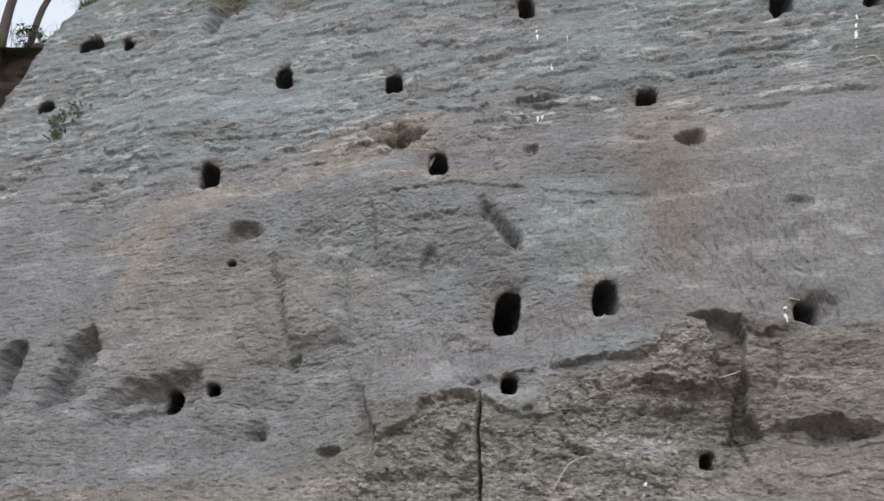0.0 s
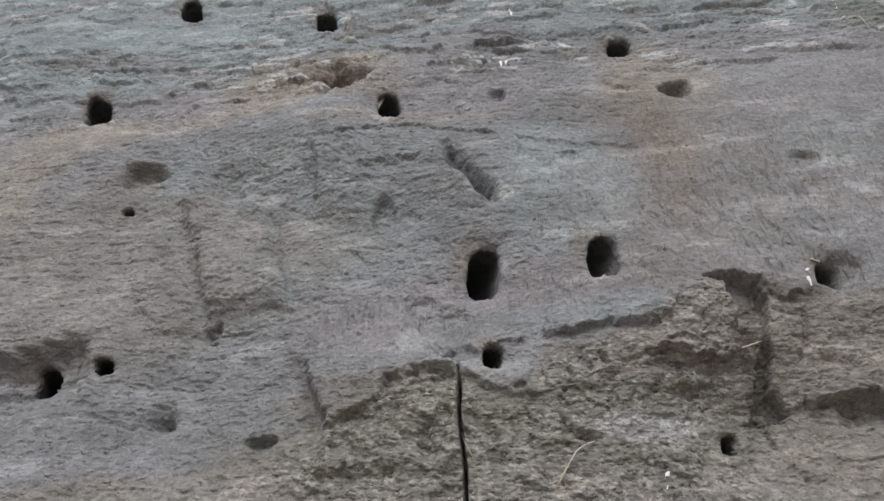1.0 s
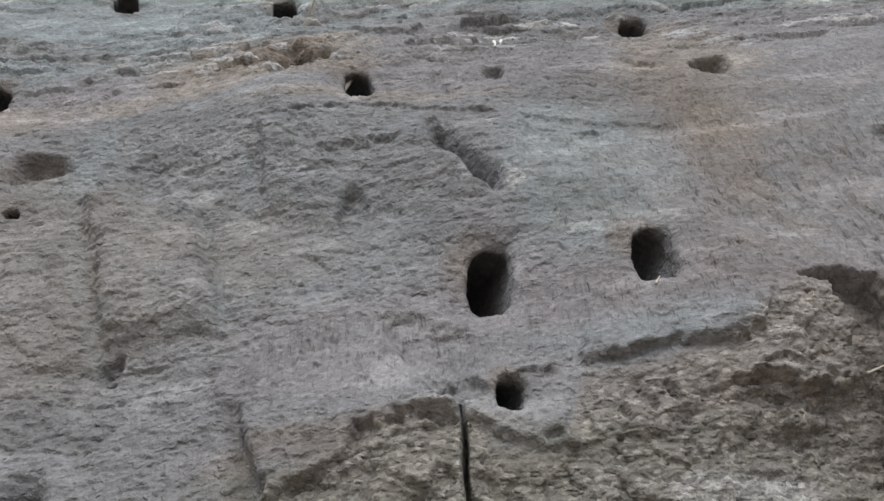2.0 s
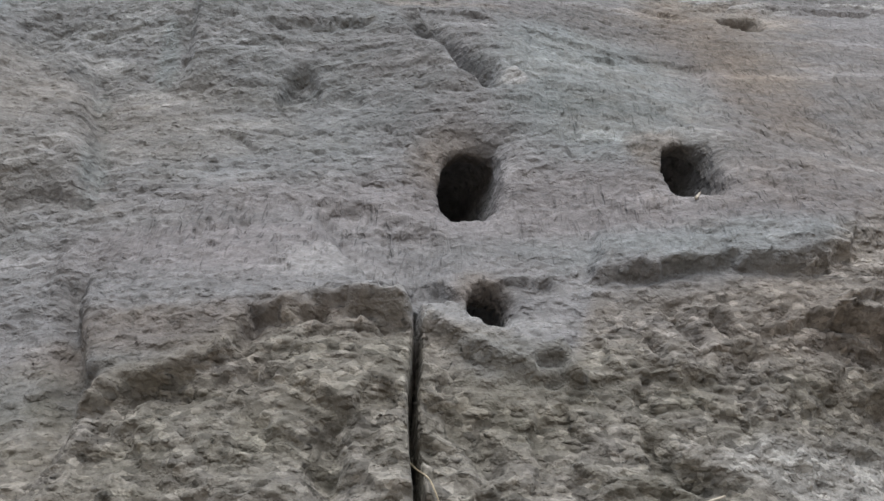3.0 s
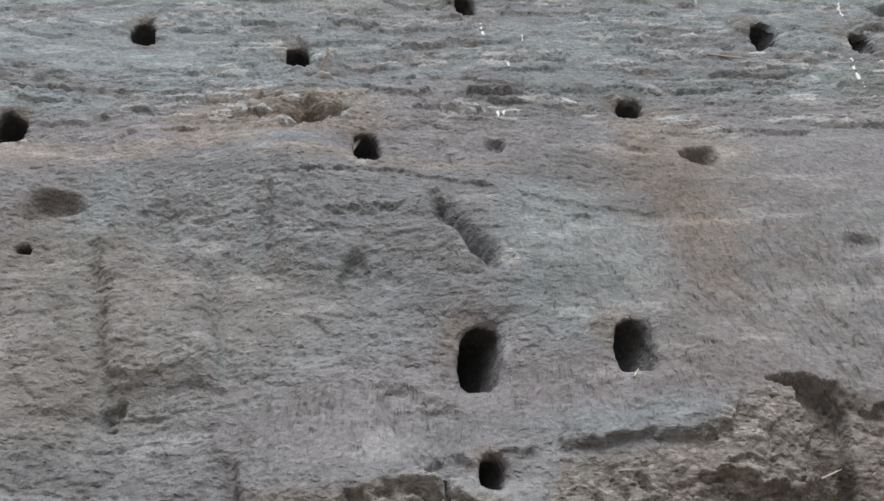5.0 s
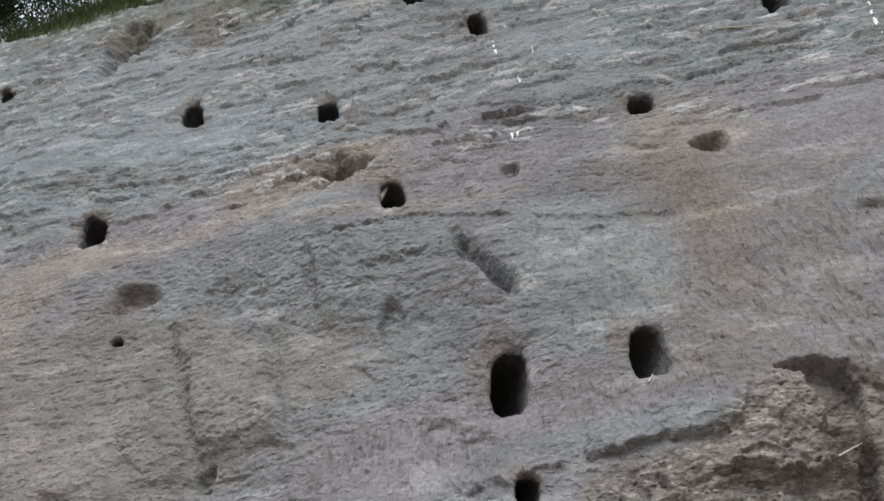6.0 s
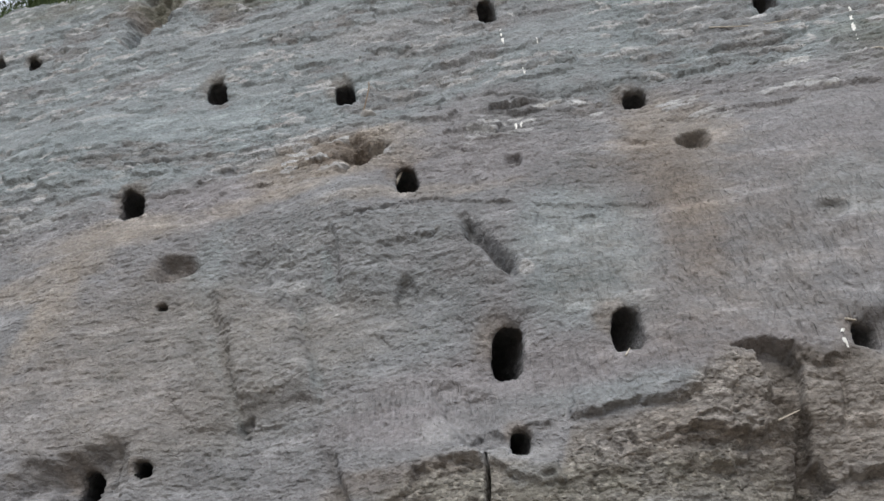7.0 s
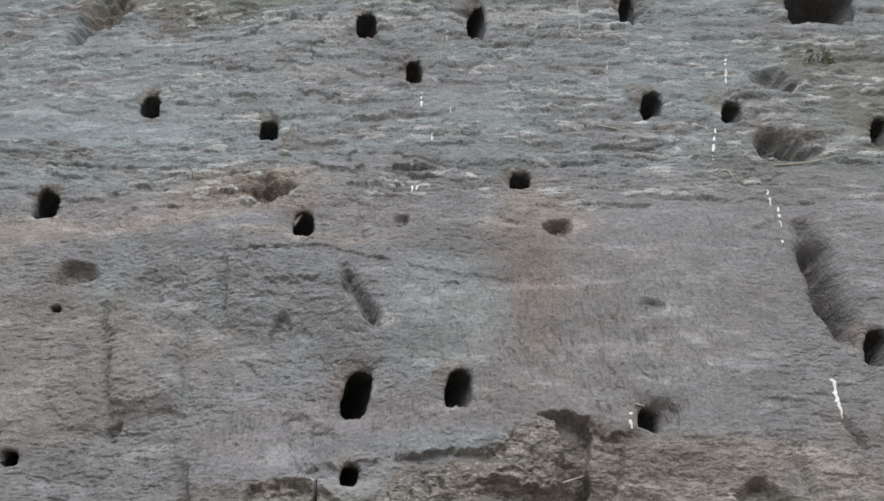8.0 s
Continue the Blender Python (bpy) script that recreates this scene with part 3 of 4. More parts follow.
plate([(-1.102, 2.577), (-1.248, 2.594), (-1.444, 2.515), (-1.578, 2.326), (-1.397, 2.316), (-1.217, 2.324), (-1.078, 2.346), (-1.066, 2.463)], -0.040, 0.026)
plate([(-1.791, 2.878), (-1.719, 2.746), (-1.706, 2.484), (-1.876, 2.420), (-1.897, 2.558), (-1.884, 2.755), (-1.827, 2.853)], -0.140, 0.030)
plate([(-2.164, 2.786), (-2.123, 2.667), (-2.116, 2.524), (-2.133, 2.494), (-2.260, 2.731)], -0.140, 0.030)
# overhanging ledges: line, depth, reach below
ledge([(-0.398, 3.487), (-0.336, 3.518), (-0.235, 3.543), (-0.071, 3.590), (0.101, 3.648), (0.264, 3.582), (0.460, 3.515)], 0.085, 0.07)
ledge([(-0.185, 3.366), (-0.046, 3.388), (0.140, 3.374)], 0.05, 0.03)
ledge([(0.009, 4.339), (0.280, 4.322), (0.704, 4.340), (1.030, 4.413), (1.475, 4.398), (1.908, 4.438), (2.169, 4.421)], 0.05, 0.06)
ledge([(-0.556, 4.214), (0.135, 4.288), (0.644, 4.344), (1.028, 4.354)], 0.025, 0.05)
ledge([(2.285, 4.483), (2.550, 4.371), (2.890, 4.457), (3.196, 4.531)], 0.03, 0.06)
ledge([(-1.432, 4.060), (-1.149, 4.042), (-1.032, 4.157)], 0.04, 0.06)
ledge([(-1.049, 3.827), (-0.927, 3.961), (-0.636, 3.967)], 0.04, 0.07)
ledge([(-2.716, 3.953), (-2.330, 3.950), (-2.036, 4.021), (-1.568, 3.967)], 0.04, 0.08)
ledge([(-0.845, 2.647), (-0.618, 2.650), (-0.453, 2.644)], 0.025, 0.03)
ledge([(-0.286, 3.118), (-0.231, 3.138), (-0.160, 3.176)], 0.015, 0.02)
ledge([(1.607, 3.805), (1.881, 3.863)], 0.02, 0.03)
ledge([(1.876, 2.860), (2.040, 2.819), (2.168, 2.787)], 0.03, 0.05)
ledge([(0.502, 3.363), (0.622, 3.334)], 0.015, 0.015)
ledge([(0.662, 3.429), (0.776, 3.440)], 0.03, 0.03)
ledge([(0.965, 3.967), (1.096, 3.846)], 0.04, 0.02)
ledge([(2.490, 4.025), (2.601, 3.994)], 0.03, 0.02)
ledge([(1.783, 3.189), (1.829, 3.057)], 0.03, 0.02)
ledge([(-1.287, 5.889), (-0.742, 6.186), (-0.588, 6.351), (0.026, 6.573)], 0.05, 0.1)
ledge([(-2.866, 6.390), (-2.653, 6.337)], 0.04, 0.03)
ledge([(-1.700, 6.297), (-1.411, 6.234)], 0.04, 0.05)
ledge([(-3.138, 6.400), (-2.883, 6.424), (-2.717, 6.390)], 0.05, 0.05)
ledge([(0.119, 6.540), (0.664, 6.550), (1.285, 6.515), (2.104, 6.493)], 0.05, 0.06)
ledge([(1.207, 5.562), (1.594, 5.606), (1.907, 5.650)], 0.02, 0.05)
ledge([(-0.657, 2.727), (-0.571, 2.695), (-0.511, 2.698)], 0.02, 0.02)
ledge([(-4.073, 6.571), (-3.850, 6.597), (-3.699, 6.628), (-3.370, 6.549)], 0.09, 0.05)
ledge([(-3.145, 6.316), (-2.942, 6.416), (-2.691, 6.388)], 0.1, 0.04)
ledge([(-0.437, 6.505), (-0.088, 6.313), (0.235, 6.161)], 0.05, 0.05)
# grooves and cracks: line, half width, depth
groove([(0.223, 3.457), (0.296, 3.305), (0.368, 3.153)], 0.030, 0.110)
groove([(-1.743, 2.836), (-1.756, 2.655), (-1.785, 2.473)], 0.030, 0.10)
groove([(-2.148, 2.774), (-2.152, 2.604), (-2.168, 2.480)], 0.030, 0.10)
groove([(2.482, 3.824), (2.445, 3.620), (2.406, 3.369), (2.378, 3.149)], 0.055, 0.24)
groove([(1.996, 2.620), (2.007, 2.466), (2.020, 2.412)], 0.015, 0.04)
groove([(2.222, 2.731), (2.267, 2.605)], 0.015, 0.04)
# proud plates of sounder rock: outline, height, edge
plate([(-0.345, 3.506), (-0.071, 3.580), (0.237, 3.508), (0.352, 3.157), (0.152, 3.011), (-0.097, 3.079), (-0.306, 3.154)], 0.034, 0.012, 0.22)
plate([(0.521, 3.515), (0.443, 3.134), (0.533, 2.850), (0.820, 3.034), (1.022, 3.467)], -0.014, 0.012)

# tints of the beds, some with the shade of recesses and ledges painted in
TINT["green"] = np.maximum(TINT["green"], smooth((S - 4.25 + 0.08 * X) / 0.35 + 0.5 * BROAD2) * (0.8 + 0.2 * BROAD))
zone("green", -1.59, 4.60, 1.6, 0.5)
zone("green", 0.68, 3.20, 0.25, 0.4, 0.9)
zone("green", -0.90, 3.37, 0.12, 0.4, 0.6)
zone("green", 0.73, 2.58, 0.5, 0.06, 0.5)
zone("green", 1.75, 3.41, 0.25, 0.2, 0.7)
zone("lilac", 2.10, 3.66, 0.8, 0.45, 0.45)
zone("brown", 1.10, 3.21, 0.6, 0.7, 0.36)
zone("green", -0.41, 3.09, 0.7, 0.6, 0.42)
zone("lilac", 0.60, 2.71, 0.9, 0.12, 0.7)
# brown rock, darkened further for the shade in the lower right hollow
zone("brown", 1.51, 2.07, 0.35, 0.10, 0.6)
zone("pale", 0.08, 2.51, 0.10, 0.07, 0.40)
zone("lilac", 0.20, 3.91, 0.6, 0.25, 0.6)
zone("lilac", -0.99, 3.95, 0.5, 0.18, 0.7)
zone("lilac", -0.09, 2.57, 0.25, 0.12, 0.8)
zone("lilac", 0.50, 5.48, 1.3, 0.25, 0.5)
zone("tan", -0.40, 4.08, 0.45, 0.25, 0.74)
zone("tan", -1.54, 3.75, 0.45, 0.14, 0.66)
zone("tan", -1.64, 3.35, 0.10, 0.45, 0.7, 0.20)
zone("tan", 1.20, 3.96, 0.28, 0.3, 0.61)
zone("tan", 0.00, 3.68, 0.6, 0.06, 0.41)
zone("brown", 1.09, 3.36, 0.16, 0.65, 0.62)
zone("tan", -1.79, 3.44, 0.30, 0.12, 0.57)
zone("tan", -1.62, 3.56, 0.25, 0.12, 0.61)
zone("tan", -1.32, 3.75, 0.25, 0.09, 0.49)
zone("tan", -0.88, 3.82, 0.22, 0.08, 0.53)
zone("tan", -0.59, 3.85, 0.22, 0.09, 0.66)
zone("tan", -0.43, 4.05, 0.18, 0.12, 0.66)
zone("tan", -0.18, 3.68, 0.30, 0.05, 0.49)
zone("tan", -1.61, 3.29, 0.10, 0.25, 0.49)
zone("tan", 1.17, 3.90, 0.18, 0.14, 0.57)
zone("tan", 1.15, 3.53, 0.14, 0.25, 0.45)
zone("brown", -0.33, 4.15, 0.14, 0.12, 0.8)
zone("brown", -1.09, 3.46, 0.12, 0.09, 0.6)
zone("brown", 1.61, 2.51, 0.45, 0.16, 0.55)
zone("brown", 0.83, 2.40, 0.2, 0.10, 0.6)
zone("brown", -2.09, 6.88, 0.35, 0.3, 0.8)
zone("moss", 0.30, 2.20, 1.0, 0.2, 0.42)
zone("moss", 0.20, 6.90, 2.2, 0.3, 0.6)
zone("moss", 3.29, 4.89, 0.3, 0.5, 0.6)
zone("moss", -2.04, 6.97, 0.28, 0.25, 0.7)
zone("pale", -3.53, 6.62, 0.22, 0.05, 0.5)
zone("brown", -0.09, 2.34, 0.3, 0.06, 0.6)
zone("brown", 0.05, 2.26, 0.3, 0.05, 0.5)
zone("buff", -0.99, 2.95, 0.9, 0.45, 0.6)
zone("buff", 2.80, 2.40, 0.9, 0.5, 0.5)
TINT["buff"] = np.maximum(TINT["buff"], smooth((foot - S) / 0.08 + 0.3) * 0.85)
zone("green", -0.81, 2.96, 0.030, 0.14, 0.9, -0.3)
zone("green", -0.70, 2.73, 0.030, 0.12, 0.9, -0.3)
zone("green", -0.46, 3.08, 0.028, 0.14, 0.9, -0.3)
zone("green", -0.38, 2.80, 0.028, 0.14, 0.9, -0.2)
zone("green", -0.36, 3.28, 0.035, 0.16, 0.8, -0.15)
zone("buff", -0.57, 2.99, 0.10, 0.25, 0.35)
# same hollow again: its shade goes into the brown
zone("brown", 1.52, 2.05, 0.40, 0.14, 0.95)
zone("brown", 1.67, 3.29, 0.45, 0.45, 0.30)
# thin bands under the lips: brown rock with the pockets' shade painted in
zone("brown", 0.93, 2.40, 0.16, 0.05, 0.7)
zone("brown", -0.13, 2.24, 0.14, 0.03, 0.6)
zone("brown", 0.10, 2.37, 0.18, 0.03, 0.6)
# painted shade: the sunk column, the grooves, below the long ledge
zone("shade_tint", 1.17, 2.44, 0.06, 0.24, 0.5)
zone("shade_tint", -0.76, 2.94, 0.03, 0.30, 0.28, -0.35)
zone("shade_tint", -0.44, 3.03, 0.025, 0.30, 0.30, -0.28)
zone("shade_tint", -0.28, 2.32, 0.035, 0.2, 0.3, -0.2)
zone("shade_tint", 2.42, 3.50, 0.07, 0.32, 0.5, 0.15)
zone("shade_tint", 1.32, 2.65, 0.14, 0.05, 0.6)
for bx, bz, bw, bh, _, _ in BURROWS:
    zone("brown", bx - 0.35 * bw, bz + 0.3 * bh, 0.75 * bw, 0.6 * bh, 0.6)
zone("moss", -2.59, 7.27, 1.5, 0.3, 0.45)
zone("moss", 3.29, 5.64, 0.25, 0.2, 0.7)
zone("brown", 3.60, 4.70, 0.5, 0.9, 0.5)
zone("shade_tint", 3.04, 5.34, 0.22, 0.12, 0.45)
zone("shade_tint", 2.99, 6.08, 0.2, 0.1, 0.4)
zone("brown", 2.74, 4.74, 0.3, 0.25, 0.5)
zone("brown", -1.45, 6.88, 0.25, 0.5, 0.6)
zone("moss", -0.90, 7.10, 0.8, 0.6, 0.75)
zone("moss", 0.60, 7.00, 1.5, 0.35, 0.7)
zone("moss", 2.60, 4.35, 0.5, 0.3, 0.45)
zone("moss", 3.39, 5.59, 0.6, 0.4, 0.5)
zone("moss", 0.00, 2.10, 0.25, 0.06, 0.35)
zone("pale", 0.43, 3.15, 0.03, 0.035, 1.3)
zone("pale", -0.59, 3.29, 0.14, 0.04, 0.7)
zone("pale", 0.00, 6.28, 0.55, 0.14, 0.75)
zone("pale", 1.29, 6.35, 0.6, 0.12, 0.7)
zone("pale", -0.94, 5.46, 0.22, 0.06, 0.7)
zone("pale", -1.48, 6.15, 0.25, 0.10, 0.7)
zone("pale", -2.09, 4.00, 0.18, 0.04, 0.6)
zone("pale", -1.99, 4.95, 0.25, 0.04, 0.6)
zone("pale", -0.20, 5.57, 0.3, 0.12, 0.55)
zone("pale", 0.25, 2.41, 0.18, 0.035, 0.6)
zone("pale", 0.75, 2.20, 0.2, 0.06, 0.5)

# lay the sheet out: the bank leans back, turns a corner to the west, and rounds over at the rim
RIM = 7.72 + 0.10 * fbm(X * 1.5, X * 0, 61, 3) - 0.9 * soft_plus(-3.75 - X, 0.12)
Z = RIM - soft_plus(RIM - S, 0.07)
Z = np.minimum(Z, S)
BACK = S - Z


# broad swells (-) and hollows (+) of the bank: x, height, metres
SWELLS = [(-2, 3.6, 0.046), (-2, 4.1, 0.021), (-2, 4.8, -0.103), (-1.2, 3.1, 0.053), (-1.2, 4.1, 0.018), (-1.2, 5.6, -0.025), (-1.2, 6.3, 0.048), (-0.75, 2.2, 0.06), (-0.75, 2.6, 0.109), (-0.3, 2.6, -0.033), (-0.3, 3.1, -0.063), (-0.3, 3.6, -0.094), (-0.3, 4.1, -0.047), (0.15, 3.6, -0.019), (0.15, 4.1, -0.024), (0.15, 6.3, -0.027), (0.6, 3.1, -0.044), (0.6, 5.6, 0.047), (1.1, 2.2, 0.105), (1.1, 3.1, 0.02), (1.1, 3.6, 0.026), (1.1, 4.1, 0.043), (2.4, 4.8, -0.034),
          (-0.8, 2.5, -0.017), (-0.8, 2.8, -0.023), (-0.8, 3.1, 0.02), (-0.8, 3.4, 0.018), (-0.8, 3.7, -0.007), (-0.5, 2.2, 0.031), (-0.5, 2.5, 0.038), (-0.5, 2.8, 0.021), (-0.5, 3.1, 0.093), (-0.5, 3.4, 0.031), (-0.5, 3.7, -0.024), (-0.2, 2.2, 0.022), (-0.2, 2.5, 0.031), (-0.2, 2.8, 0.011), (-0.2, 3.1, 0.07), (0.1, 2.2, -0.031), (0.1, 2.5, -0.015), (0.1, 2.8, 0.007), (0.1, 3.1, 0.027), (0.1, 3.7, 0.023), (0.4, 2.5, 0.011), (0.4, 2.8, 0.029), (0.4, 3.1, -0.039), (0.4, 3.4, -0.026), (0.4, 3.7, -0.014), (0.7, 2.5, -0.033), (0.7, 2.8, -0.009), (0.7, 3.4, 0.023), (1.0, 2.2, 0.025), (1.0, 2.5, -0.074), (1.0, 2.8, -0.041), (1.0, 3.4, 0.007), (1.4, 2.2, 0.085), (1.4, 2.8, -0.007)]


def bank(x, z):
    y = 3.3012 - 0.2707 * x + 0.002 * x * x - 0.0122 * x * (z - 3.5) + 0.192 * (z - 3.5)
    y = y + 0.1859 * soft_plus(z - 3.4) - 0.1219 * soft_plus(z - 5.3)
    for cx, cz, a in SWELLS:
        y = y + a * np.exp(-((x - cx) ** 2 + (z - cz) ** 2) / (0.09 if cz < 4.4 else 0.25))
    corner = np.maximum(0.0, -3.92 - 0.12 * (z - 5.5) - x)
    return y + 2.0 * corner * corner


fade = smooth((RIM - S + 0.3) / 0.3)
PX = X + OUTX - 0.24 * H * fade
PY = bank(X + OUTX, Z + OUTZ) + 1.0 * BACK - 0.93 * H * fade + HOLE
PZ = Z + OUTZ + 0.25 * H * fade + 0.10 * HOLE + 0.12 * BACK


def surf(x, z, out=0.0):
    """The place on the shaped face at x and height z, out metres before it."""
    i = int(np.clip(np.searchsorted(GZ, z), 1, len(GZ) - 1))
    j = int(np.clip(np.searchsorted(GX, x), 1, len(GX) - 1))
    a, b = (z - GZ[i - 1]) / (GZ[i] - GZ[i - 1]), (x - GX[j - 1]) / (GX[j] - GX[j - 1])
    w = ((i - 1, j - 1, (1 - a) * (1 - b)), (i - 1, j, (1 - a) * b), (i, j - 1, a * (1 - b)), (i, j, a * b))
    p = [sum(g[r, c] * k for r, c, k in w) for g in (PX, PY, PZ)]
    return Vector((p[0] - 0.24 * out, p[1] - 0.93 * out, p[2] + 0.25 * out))


def sheet(name, cells, parent=None):
    """One mesh of those cells of the grid, with its tints and smooth shading."""
    rows, cols = X.shape
    r, c = np.nonzero(cells)
    quad = np.stack([r * cols + c, r * cols + c + 1, (r + 1) * cols + c + 1, (r + 1) * cols + c], 1)
    used, quad = np.unique(quad.ravel(), return_inverse=True)
    quad = quad.ravel()
    n = len(r)
    me = bpy.data.meshes.new(name)
    me.vertices.add(len(used)), me.loops.add(4 * n), me.polygons.add(n)
    me.vertices.foreach_set("co", np.stack([PX.ravel()[used], PY.ravel()[used], PZ.ravel()[used]], 1).ravel())
    me.loops.foreach_set("vertex_index", quad)
    me.polygons.foreach_set("loop_start", np.arange(0, 4 * n, 4))
    me.polygons.foreach_set("use_smooth", np.ones(n, bool))
    for key, grid in TINT.items():
        me.attributes.new(key, "FLOAT", "POINT").data.foreach_set("value", grid.ravel()[used])
    me.update(calc_edges=True)
    me.materials.append(ROCK)
    ob = new(name, me)
    ob.parent = parent
    return ob


CELL = np.maximum.reduce([LABEL[:-1, :-1], LABEL[1:, :-1], LABEL[:-1, 1:], LABEL[1:, 1:]])
LOW = (S < foot)[:-1, :-1] & (CELL == 0)
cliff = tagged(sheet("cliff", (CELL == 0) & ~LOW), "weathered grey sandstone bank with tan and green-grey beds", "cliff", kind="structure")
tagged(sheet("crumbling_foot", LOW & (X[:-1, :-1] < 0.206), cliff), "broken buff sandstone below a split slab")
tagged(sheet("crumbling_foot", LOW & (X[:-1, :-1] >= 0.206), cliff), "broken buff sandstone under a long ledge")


# ---- small meshes ----
def part(name, bm, material, parent=None, label=""):
    me = bpy.data.meshes.new(name)
    bm.to_mesh(me)
    bm.free()
    me.materials.append(material)
    ob = new(name, me)
    ob.parent = parent
    return tagged(ob, label)


def from_lists(name, verts, faces, material, parent=None, label="", flat=False):
    me = bpy.data.meshes.new(name)
    me.from_pydata(verts, [], faces)
    if not flat:
        me.polygons.foreach_set("use_smooth", np.ones(len(me.polygons), bool))
    me.materials.append(material)
    ob = new(name, me)
    ob.parent = parent
    return tagged(ob, label)


def tube(points, radii, sides=7):
    """Vertices and faces of a tapered round rod through points."""
    verts, faces = [], []
    pts = [Vector(p) for p in points]
    for k, p in enumerate(pts):
        way = (pts[min(k + 1, len(pts) - 1)] - pts[max(k - 1, 0)]).normalized()
        side = way.orthogonal().normalized()
        up = way.cross(side)
        for s in range(sides):
            a = 2 * math.pi * s / sides
            verts.append(p + radii[k] * (math.cos(a) * side + math.sin(a) * up))
    for k in range(len(pts) - 1):
        for s in range(sides):
            t = (s + 1) % sides
            faces.append((k * sides + s, k * sides + t, (k + 1) * sides + t, (k + 1) * sides + s))
    faces += [tuple(range(sides))[::-1], tuple(range((len(pts) - 1) * sides, len(pts) * sides))]
    return verts, faces


def curve_through(points, steps=6):
    pts = [Vector(p) for p in points]
    pts = [2 * pts[0] - pts[1]] + pts + [2 * pts[-1] - pts[-2]]
    out = []
    for a, b, c, d in zip(pts, pts[1:], pts[2:], pts[3:]):
        for k in range(steps):
            t = k / steps
            out.append(0.5 * (2 * b + (c - a) * t + (2 * a - 5 * b + 4 * c - d) * t * t + (3 * b - a - 3 * c + d) * t ** 3))
    return out + [pts[-2]]


rand = random.Random(4)


def tunnel(x, z, w, h, depth, lean):
    """The tunnel behind a mouth: rings that run level into the bank, bend a little and close."""
    sides, verts, faces, rim = 36, [], [], []
    bend, rings = rand.uniform(-0.25, 0.25), 12
    for k in range(rings):
        t = k / (rings - 1)
        grow = (1.0 + 0.32 * math.sin(math.pi * t ** 0.55)) * (1 if k < rings - 2 else 0.72 if k == rings - 2 else 0.25)
        for s in range(sides):
            a = 2 * math.pi * s / sides
            c, d = math.cos(a), math.sin(a)
            g = grow / float(lip(np.array(c), np.array(d), 9 * x)) * (1.003 if k == 0 else 0.97 + 0.05 * noise.noise(Vector((c * 1.5, d * 1.5, 9 * t + x))))
            mouth = surf(x + c * g * w / 2 + lean * d * g * h / 2, z + d * g * h / 2) if k == 0 else None
            level = SURF0(x + c * g * w / 2 + lean * d * g * h / 2, z + d * g * h / 2)
            if k == 0:
                rim.append(mouth - level)
            own = rim[s] * (1 - t) + sum(rim, Vector()) / len(rim) * t
            verts.append(level + own + Vector((bend * t * t * depth, t * depth, 0.10 * t * depth)))
    for k in range(rings - 1):
        for s in range(sides):
            e = (s + 1) % sides
            faces.append((k * sides + s, (k + 1) * sides + s, (k + 1) * sides + e, k * sides + e))
    faces.append(tuple(range((rings - 1) * sides, rings * sides))[::-1])
    return from_lists("burrow", verts, faces, ROCK, cliff, "dark nest tunnel dug into the sandstone")


def SURF0(x, z):
    return Vector((x, float(bank(np.array(x), np.array(z))), z))


for spec in BURROWS:
    tunnel(*spec)


def streak(x0, z0, x1, z1, w):
    """A run of bird dropping down the face: uneven edges, broken into dabs."""
    steps = max(6, int(math.hypot(x1 - x0, z1 - z0) / 0.012))
    verts, faces, last = [], [], None
    for k in range(steps + 1):
        t = k / steps
        half = 0.5 * w * (0.35 + 0.65 * math.sin(math.pi * min(1, t * 1.1 + 0.1)) ** 0.5) * rand.uniform(0.35, 1.0)
        x, z = x0 + (x1 - x0) * t + rand.uniform(-0.2, 0.2) * w, z0 + (z1 - z0) * t
        if rand.random() < 0.14 and 0 < k < steps:
            last = None
            continue
        n = len(verts)
        verts += [surf(x - half, z, 0.001), surf(x - 0.4 * half, z, 0.004), surf(x + 0.4 * half, z, 0.004), surf(x + half, z, 0.001)]
        if last is not None:
            faces += [(last + i, last + i + 1, n + i + 1, n + i) for i in range(3)]
        last = n
    faint = z1 > 5.2 and x0 > 0.7
    ob = from_lists("dropping_streak", verts, faces, FAINT if faint else DROPPING, cliff, "faint grey-white run of bird dropping" if faint else "white run of dried bird dropping")
    return ob


def fibre(points, radius, name, material, label, category, lift=0.006, spread=0.0):
    path = curve_through([surf(x, z, lift + spread * math.sin(math.pi * k / max(1, len(points) - 1))) for k, (x, z) in enumerate(points)])
    n = len(path)
    v, f = tube(path, [radius * (1.0 - 0.5 * k / n) for k in range(n)])
    return tagged(from_lists(name, v, f, material), label, category)


def straw(points, radius):
    return fibre(points, radius, "straw", STRAW, "thin dry straw hanging down the broken rock", "straw", 0.008)


def twig(points, radius):
    return fibre(points, radius, "twig", TWIG, "short bleached twig lodged against the sandstone", "twig", 0.006, 0.02)


def root(points, radius):
    return fibre(points, radius, "root", ROOT, "thin bent root sticking out beside a burrow", "root", 0.01, 0.05)


def pale_root(points, radius):
    return fibre(points, radius, "root", TWIG, "fine pale root lying along the upper beds", "root", 0.004, 0.01)


def stone(x, z, size):
    bm = bmesh.new()
    bmesh.ops.create_icosphere(bm, subdivisions=3, radius=size)
    for v in bm.verts:
        v.co *= 1 + 0.5 * noise.noise(v.co * 18) + 0.2 * noise.noise(v.co * 50)
        v.co.z *= 0.75
    for f in bm.faces:
        f.smooth = True
    ob = part("stone", bm, CHALK)
    ob.location = surf(x, z, size * 0.45)
    return tagged(ob, "pale lump of sandstone resting on a ledge", "stone")


